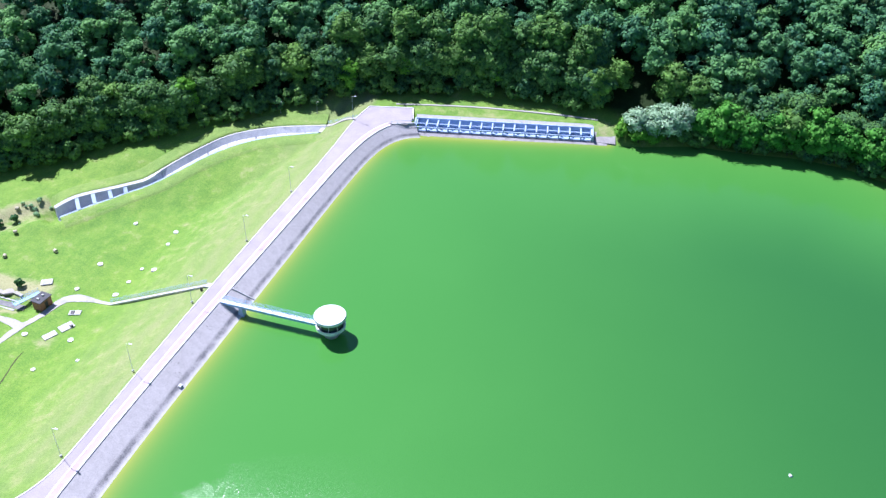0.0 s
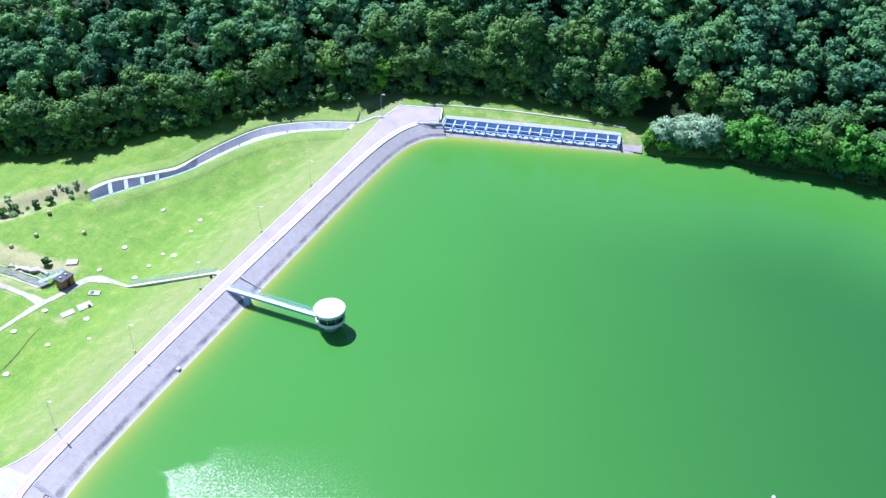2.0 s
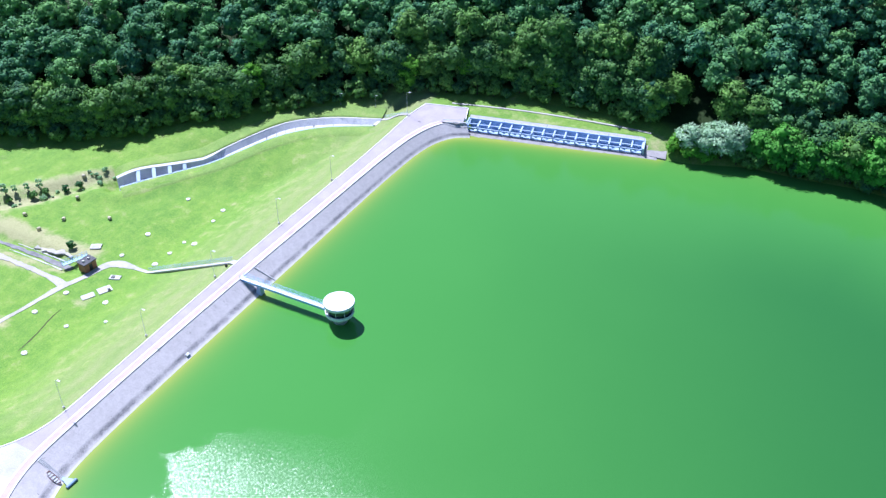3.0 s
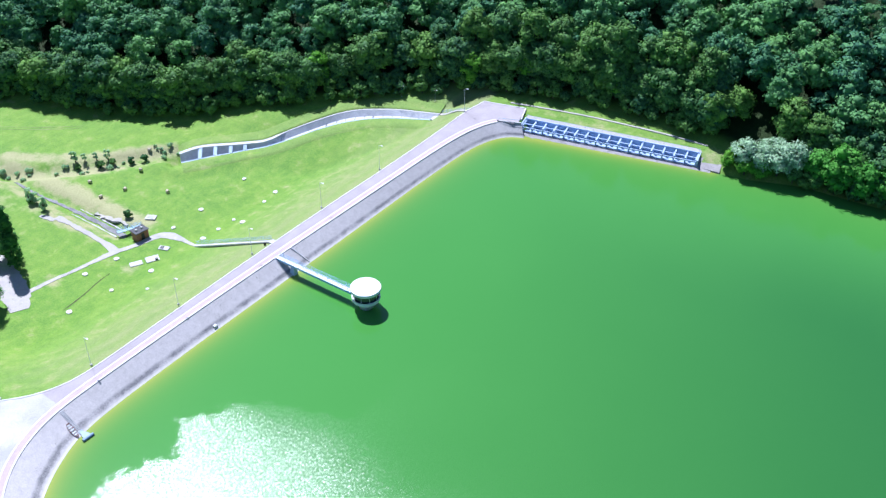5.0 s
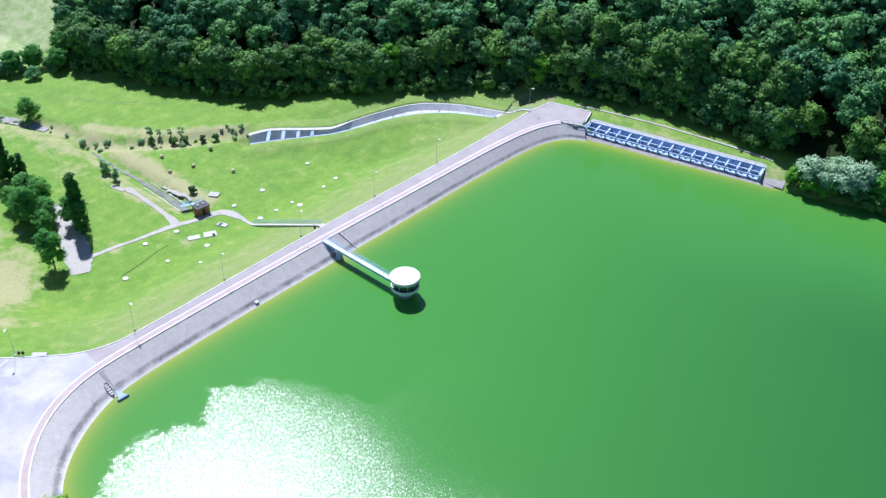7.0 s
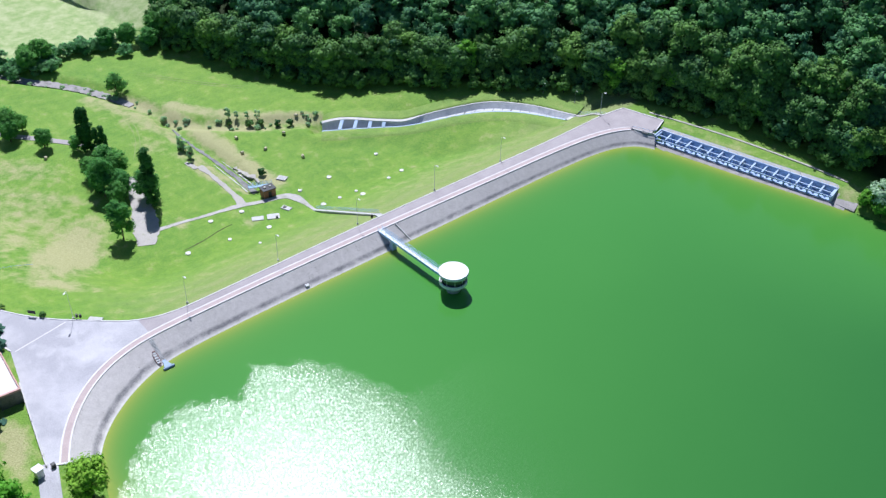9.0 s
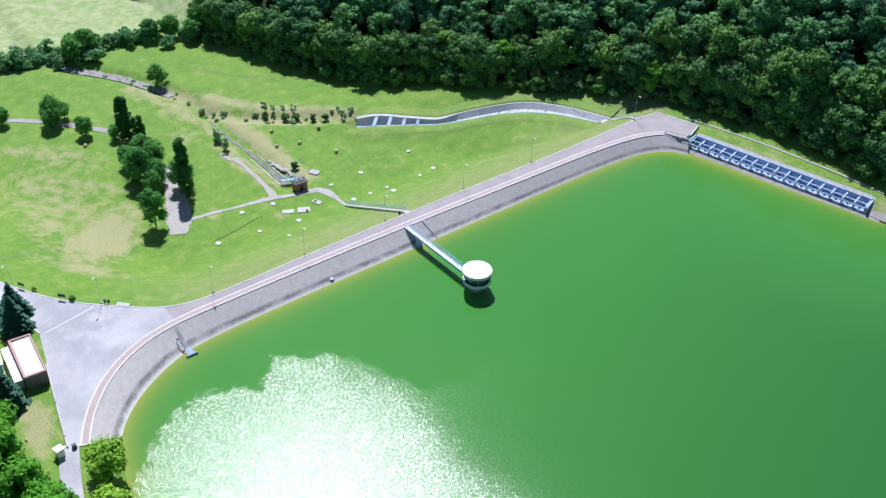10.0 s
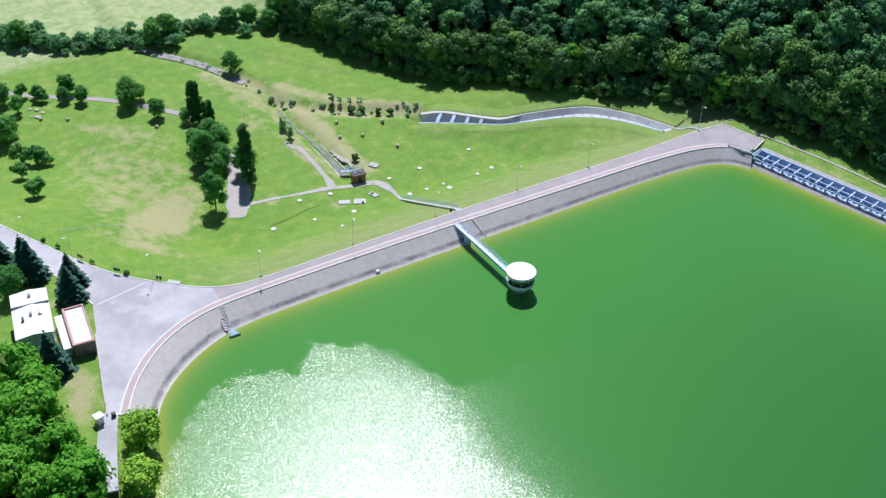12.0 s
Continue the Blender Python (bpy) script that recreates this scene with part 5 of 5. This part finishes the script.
# yard trees and the wood on the southern shore
spruces = [conifer(100 + k, 3.5, 10.8 + k, "dark blue-green spruce beside the yard") for k in range(2)]
plant(spruces, [(-34, -99.5), (-18.5, -93.4), (3.6, -103.0), (-31.6, -98.8), (-24, -91.8), (-40.5, -104.5), (-22, -112)], rng, 0.85, 1.1)
shore_kinds = [broadleaf(110 + k, 3.4, 8.5 - k, 1.2, LEAF_SHORE, "light green rounded tree on the lake shore", 44, 60, 0.32) for k in range(2)]
plant(shore_kinds, [(32.5, -93.4), (43, -97.0)], rng, 1.1, 1.2)
south_kinds = [broadleaf(120 + k, 4.0, 11 + k, 1.6, LEAF_LIME, "green broadleaf tree south of the yard", 46, 60, 0.36, group="trees south of the yard") for k in range(4)]


def south_wood(x, y):
    return (y < -106 + 0.0 * x) & (y > -150) & (y < -104.5 - np.maximum(0, 12 - x) * 0.8) & (x > -30)


plant(south_kinds, scatter(3000, (-30, -150), (75, -104), 5.6, south_wood, 9), rng, 0.85, 1.2)

# ---- buildings ----
def gable_free_house():
    h = thing("house", pose(-10.0, -103.2, CREST_Z - 0.05, 0, 0, -98), "two-storey white house with a low white metal roof", "house")
    L, W, H = 15.4, 7.0, 6.4
    boxed("wall", (-W / 2, W / 2, -L / 2, L / 2, -0.5, H), WHITE, h, 0.03, "pale rendered walls")
    bm = bmesh.new()
    vs = [bm.verts.new(v) for v in ((-W / 2 - 0.4, -L / 2 - 0.4, H), (W / 2 + 0.4, -L / 2 - 0.4, H), (-W / 2 - 0.4, L / 2 + 0.4, H), (W / 2 + 0.4, L / 2 + 0.4, H),
        (-W / 2 - 0.4, -L / 2 - 0.4, H + 0.25), (W / 2 + 0.4, -L / 2 - 0.4, H + 0.25), (-W / 2 - 0.4, L / 2 + 0.4, H + 0.25), (W / 2 + 0.4, L / 2 + 0.4, H + 0.25), (0, -L / 2 - 0.4, H + 0.75), (0, L / 2 + 0.4, H + 0.75))]
    bmesh.ops.convex_hull(bm, input=vs)
    roof = part("roof", bm, WHITE, h, "white sheet roof with vents")
    for x, y in ((-0.2, -5.6), (1.8, 2.3), (0.1, 1.2)):
        boxed("vent", (x - 0.25, x + 0.25, y - 0.35, y + 0.35, H + 0.4, H + 1.5), CONCRETE, roof, 0.03, "grey chimney stack")
    boxed("roof_seam", (-W / 2 - 0.4, W / 2 + 0.4, -2.75, -2.6, H + 0.3, H + 0.86), PALE, roof)
    bm = bmesh.new()
    bmesh.ops.create_icosphere(bm, subdivisions=2, radius=0.5)
    bmesh.ops.scale(bm, vec=(1, 1, 0.3), verts=bm.verts)
    bmesh.ops.translate(bm, vec=(-1.8, 1.1, H + 1.1), verts=bm.verts)
    part("dish", bm, GALV, roof, "grey satellite dish")
    for k in range(4):
        for z in (0.9, 3.5):
            y = -5.4 + 3.6 * k
            for x in (-W / 2 - 0.02, W / 2 + 0.02):
                w = boxed("window", (x - 0.04, x + 0.04, y - 0.6, y + 0.6, z, z + 1.3), WHITE, h, 0.02)
                boxed("pane", (x - 0.05, x + 0.05, y - 0.5, y + 0.5, z + 0.1, z + 1.2), GLASS, w)
    boxed("door", (W / 2 - 0.02, W / 2 + 0.06, -7.3, -6.3, 0, 2.05), WOOD, h)
    return h


gable_free_house()
STONE = surface("grey_stone", (0.13, 0.125, 0.12), (0.24, 0.225, 0.21), 1.2, 6, 0.9, relief=0.7)
annex = thing("annex", pose(-5.0, -95.2, CREST_Z - 0.05, 0, 0, -95), "low flat-roofed building with a red parapet", "building")
AL, AW, AH = 13.6, 4.6, 3.2
boxed("wall", (-AW / 2, AW / 2, -AL / 2, AL / 2, -0.5, AH), STONE, annex, 0.03, "dark grey stone walls")
boxed("roof", (-AW / 2 + 0.3, AW / 2 - 0.3, -AL / 2 + 0.3, AL / 2 - 0.3, AH, AH + 0.12), KERB, annex, 0.0, "white flat roof sheet")
for name, size in (("parapet", (-AW / 2, -AW / 2 + 0.3, -AL / 2, AL / 2, AH, AH + 0.45)), ("parapet", (AW / 2 - 0.5, AW / 2, -AL / 2, AL / 2, AH, AH + 0.45)), ("parapet", (-AW / 2, AW / 2, AL / 2 - 0.5, AL / 2, AH + 0.003, AH + 0.453)), ("parapet", (-AW / 2, AW / 2, -AL / 2, -AL / 2 + 0.4, AH + 0.003, AH + 0.453))):
    boxed(name, size, RED, annex, 0.02)
for y in (-3.5, 0, 3.5):
    w = boxed("window", (AW / 2 - 0.02, AW / 2 + 0.05, y - 0.9, y + 0.9, 0.9, 2.2), WHITE, annex, 0.02)
    boxed("pane", (AW / 2, AW / 2 + 0.06, y - 0.8, y + 0.8, 1.0, 2.1), GLASS, w)
terrace = thing("terrace", pose(-5.4, -98.4, CREST_Z - 0.05, 0, 0, -95), "pale terrace roof between house and annex", "terrace")
boxed("roof_slab", (-0.9, 0.95, -6.2, 6.0, 2.3, 2.5), WHITE, terrace, 0.02)
boxed("wall", (-0.8, 0.85, -6.0, 5.8, -0.4, 2.3), PALE, terrace)

hut = thing("valve_hut", pose(-52.0, -1.2, ground_at(-51.0, -1.4), 0, 0, 84), "small brown brick valve hut with a dark flat roof", "hut")
boxed("wall", (-1.9, 1.9, -1.4, 1.4, -0.4, 2.5), BRICK, hut, 0.02)
roof = boxed("roof", (-2.15, 2.15, -1.65, 1.65, 2.5, 2.75), DARK_ROOF, hut, 0.03)
for x in (-1.2, 0.5):
    boxed("vent", (x, x + 0.5, -0.3, 0.3, 2.75, 3.15), PALE, roof, 0.02)
boxed("door", (-0.5, 0.5, -1.44, -1.38, 0, 2.05), DARK, hut)
boxed("window", (1.88, 1.94, -0.6, 0.6, 1.0, 1.9), GLASS, hut)
span = thing("drain_footbridge", pose(-57.6, -0.4, ground_at(-53.0, -6) + 0.35, 0, 0, 66), "pale blue steel footbridge over the drain", "bridge")
boxed("deck", (-3.6, 3.6, -0.6, 0.6, -0.2, 0), STEEL_BLUE, span, 0.02)
railing("railing", (-3.6, -0.6, 0), (3.6, -0.6, 0), span, gap=1.2)
railing("railing", (-3.6, 0.6, 0), (3.6, 0.6, 0), span, gap=1.2)

# ---- things on the lawns ----
def rough_disc(name, r, h, material, label, category, group, seed, sides=10):
    rr = np.random.default_rng(seed)
    ob = thing(name, pose(0, 0, 0), label, category, group)
    bm = bmesh.new()
    ring = [(math.cos(6.2832 * k / sides) * r * rr.uniform(0.85, 1.1), math.sin(6.2832 * k / sides) * r * rr.uniform(0.85, 1.1)) for k in range(sides)]
    low, high = [bm.verts.new((x, y, -0.4)) for x, y in ring], [bm.verts.new((x * 0.93, y * 0.93, h)) for x, y in ring]
    for k in range(sides):
        bm.faces.new((low[k], low[(k + 1) % sides], high[(k + 1) % sides], high[k]))
    bm.faces.new(high)
    part("cap", bm, material, ob)
    return ob


cap = rough_disc("survey_cap", 0.68, 0.28, KERB, "round white concrete survey cap in the grass", "concrete cap", "caps on the grass slope", 4)
cap_spots = [(-49.8, 37.8), (-36.4, 37.4), (-35.3, 31.4), (-36, 19.5), (-48.4, 18.4), (-36.2, 13.6), (-31.4, 18.6), (-36.4, 7.8), (-47.9, 7.3), (-36.5, -10.9), (-38.7, -22.4), (-40.5, -34.4), (-50.5, -21.6), (-49.2, -12.1), (-28, -19)]
for k, (x, y) in enumerate(cap_spots):
    s = rng.uniform(0.7, 1.25)
    m = pose(x, y, ground_at(x, y), 0, 0, rng.uniform(0, 360))
    if k == 0:
        cap.matrix_basis = m
    else:
        copy_thing(cap, m @ Matrix.Diagonal((s, s, 1, 1)))
bale = thing("hay_bale", pose(0, 0, 0), "weathered round hay bale on the mown meadow", "hay bale", "bales on the meadow")
bm = bmesh.new()
tube(bm, (-0.5, 0, 0.45), (0.5, 0, 0.45), 0.52, sides=18)
bmesh.ops.bevel(bm, geom=[e for e in bm.edges if len(e.link_faces) == 2 and e.calc_face_angle(0) > 1.2], offset=0.08, segments=2, affect="EDGES")
part("roll", bm, STRAW, bale)
for k, (x, y) in enumerate([(-86.2, 8.9), (-78.6, 22.2), (-77.3, 5.6), (-74.6, 12.5), (-63.1, 19.0), (-85.1, 31.6), (-137.3, -74.4), (-132.8, -66.9), (-113.4, -43.2)]):
    m = pose(x, y, ground_at(x, y), 0, 0, 40 * k)
    if k == 0:
        bale.matrix_basis = m
    else:
        copy_thing(bale, m)


def slab(x, y, sx, sy, h, turn, label):
    ob = thing("concrete_slab", pose(x, y, ground_at(x, y), 0, 0, turn), label, "slab")
    boxed("cover", (-sx / 2, sx / 2, -sy / 2, sy / 2, -0.5, h), PALE, ob, 0.04)
    return ob


slab(-43.0, -10.6, 3.4, 2.0, 0.25, 62, "white rectangular concrete cover slab in the lawn")
s2 = slab(-41.0, -6.6, 3.6, 2.6, 0.3, 62, "white concrete chamber cover with a dark hatch")
boxed("hatch", (0.6, 1.3, -1.2, -0.6, 0.3, 0.7), DARK, s2)
s3 = slab(-42.4, -1.2, 3.0, 1.7, 0.3, 20, "grey concrete chamber with an open hatch")
boxed("hatch", (-1.0, -0.1, -0.5, 0.5, 0.3, 0.45), DARK, s3)
s4 = slab(-57.0, 7.0, 3.0, 2.2, 0.4, 30, "pale concrete ring around a drain shaft")
boxed("shaft", (-1.0, 1.0, -0.7, 0.7, 0.4, 0.42), CONCRETE, s4)

# yard furniture
pad = thing("kerb_pad", pose(-13.2, -71.0, CREST_Z - 0.03, 0, 0, 42), "small pale concrete pad beside the yard kerb", "slab", kind="structure")
boxed("slab", (-1.6, 1.6, -0.6, 0.6, -0.3, 0.14), PALE, pad, 0.03)
rope = thing("rope_fence", pose(0, 0, 0), "low pale rope on short stakes across the lawn", "fence")
rope_line = smooth_line([(-50.4, -89.4), (-51.6, -85.5), (-52.6, -81.0), (-52.7, -76), (-52.0, -71)], 1.6)
stake_me = None
for a, b in zip(rope_line, rope_line[1:]):
    p, q = (Vector((v[0], v[1], ground_at(v[0], v[1]))) for v in (a, b))
    bm = bmesh.new()
    tube(bm, p + Vector((0, 0, 0.55)), q + Vector((0, 0, 0.55)), 0.05, sides=5)
    part("rope", bm, STEEL_BLUE, rope)
    if stake_me is None:
        bm = bmesh.new()
        tube(bm, (0, 0, -0.2), (0, 0, 0.65), 0.06, sides=6)
        stake = part("stake", bm, WHITE, rope)
        stake_me = stake.data
    else:
        stake = new("stake", stake_me)
        stake.parent = rope
    stake.location = p
for x, y, turn in ((-23.3, -81.4, 40), (-33.1, -87.4, 30)):
    b = thing("notice_board", pose(x, y, CREST_Z - 0.1, 0, 0, turn), "small dark metal notice board at the yard's edge", "sign")
    for px in (-0.7, 0.7):
        bm = bmesh.new()
        tube(bm, (px, 0, 0), (px, 0, 1.7), 0.04)
        part("post", bm, GALV, b)
    boxed("panel", (-0.9, 0.9, -0.04, 0.04, 0.9, 1.75), DARK, b, 0.02)
bush = broadleaf(140, 0.75, 1.4, 0.1, LEAF, "clipped dark green bush beside the yard kerb", 12, 30, 0.18, name="bush", category="bush")
plant([bush], [(-21.8, -79.6), (-30.8, -85.4), (-41.5, -90.8), (-45.7, -93.2), (-20.5, -95.5)], rng, 0.8, 1.2)
for x, y in ((-16.3, -74.0), (-15.7, -73.4)):
    b = thing("litter_bin", pose(x, y, CREST_Z - 0.1), "dark litter bin on a post", "bin")
    boxed("body", (-0.28, 0.28, -0.25, 0.25, 0.3, 1.1), DARK, b, 0.05)
    bm = bmesh.new()
    tube(bm, (0, 0, 0), (0, 0, 0.4), 0.05)
    part("post", bm, GALV, b)
booth = thing("ticket_booth", pose(22.9, -99.2, ground_at(22.9, -99.2), 0, 0, 10), "small white kiosk beside the track", "kiosk")
boxed("wall", (-0.7, 0.7, -0.7, 0.7, -0.3, 2.0), WHITE, booth, 0.03)
boxed("roof", (-0.9, 0.9, -0.9, 0.9, 2.0, 2.15), WHITE, booth, 0.02)
buoy = thing("mooring_buoy", pose(130.1, -8.9, 0.0), "small white buoy floating on the reservoir", "buoy")
bm = bmesh.new()
lathe(bm, [(0.12, -0.2), (0.3, -0.1), (0.38, 0.1), (0.3, 0.25), (0.12, 0.33)], 20)
part("float", bm, WHITE, buoy)
bm = bmesh.new()
tube(bm, (0, 0, 0.3), (0, 0, 0.5), 0.05)
part("ring", bm, GALV, buoy)
heap = rough_disc("rubble_heap", 0.9, 0.4, PATH, "pale heap of broken concrete by the lane", "rubble", "rubble by the lane", 12, 9)
heap.matrix_basis = pose(-144.8, -73.9, ground_at(-144.8, -73.9))
for x, y, s in ((-142.0, -72.6, 0.8), (-139.6, -74.8, 1.1), (-146.5, -75.6, 0.7), (-141.0, -76.4, 0.6)):
    copy_thing(heap, pose(x, y, ground_at(x, y), 0, 0, 50 * s) @ Matrix.Diagonal((s * 1.3, s, s, 1)))
bin2 = thing("litter_bin", pose(22.6, -96.3, CREST_Z - 0.05), "dark square litter bin at the track", "bin")
boxed("body", (-0.4, 0.4, -0.4, 0.4, 0, 1.0), DARK, bin2, 0.05)
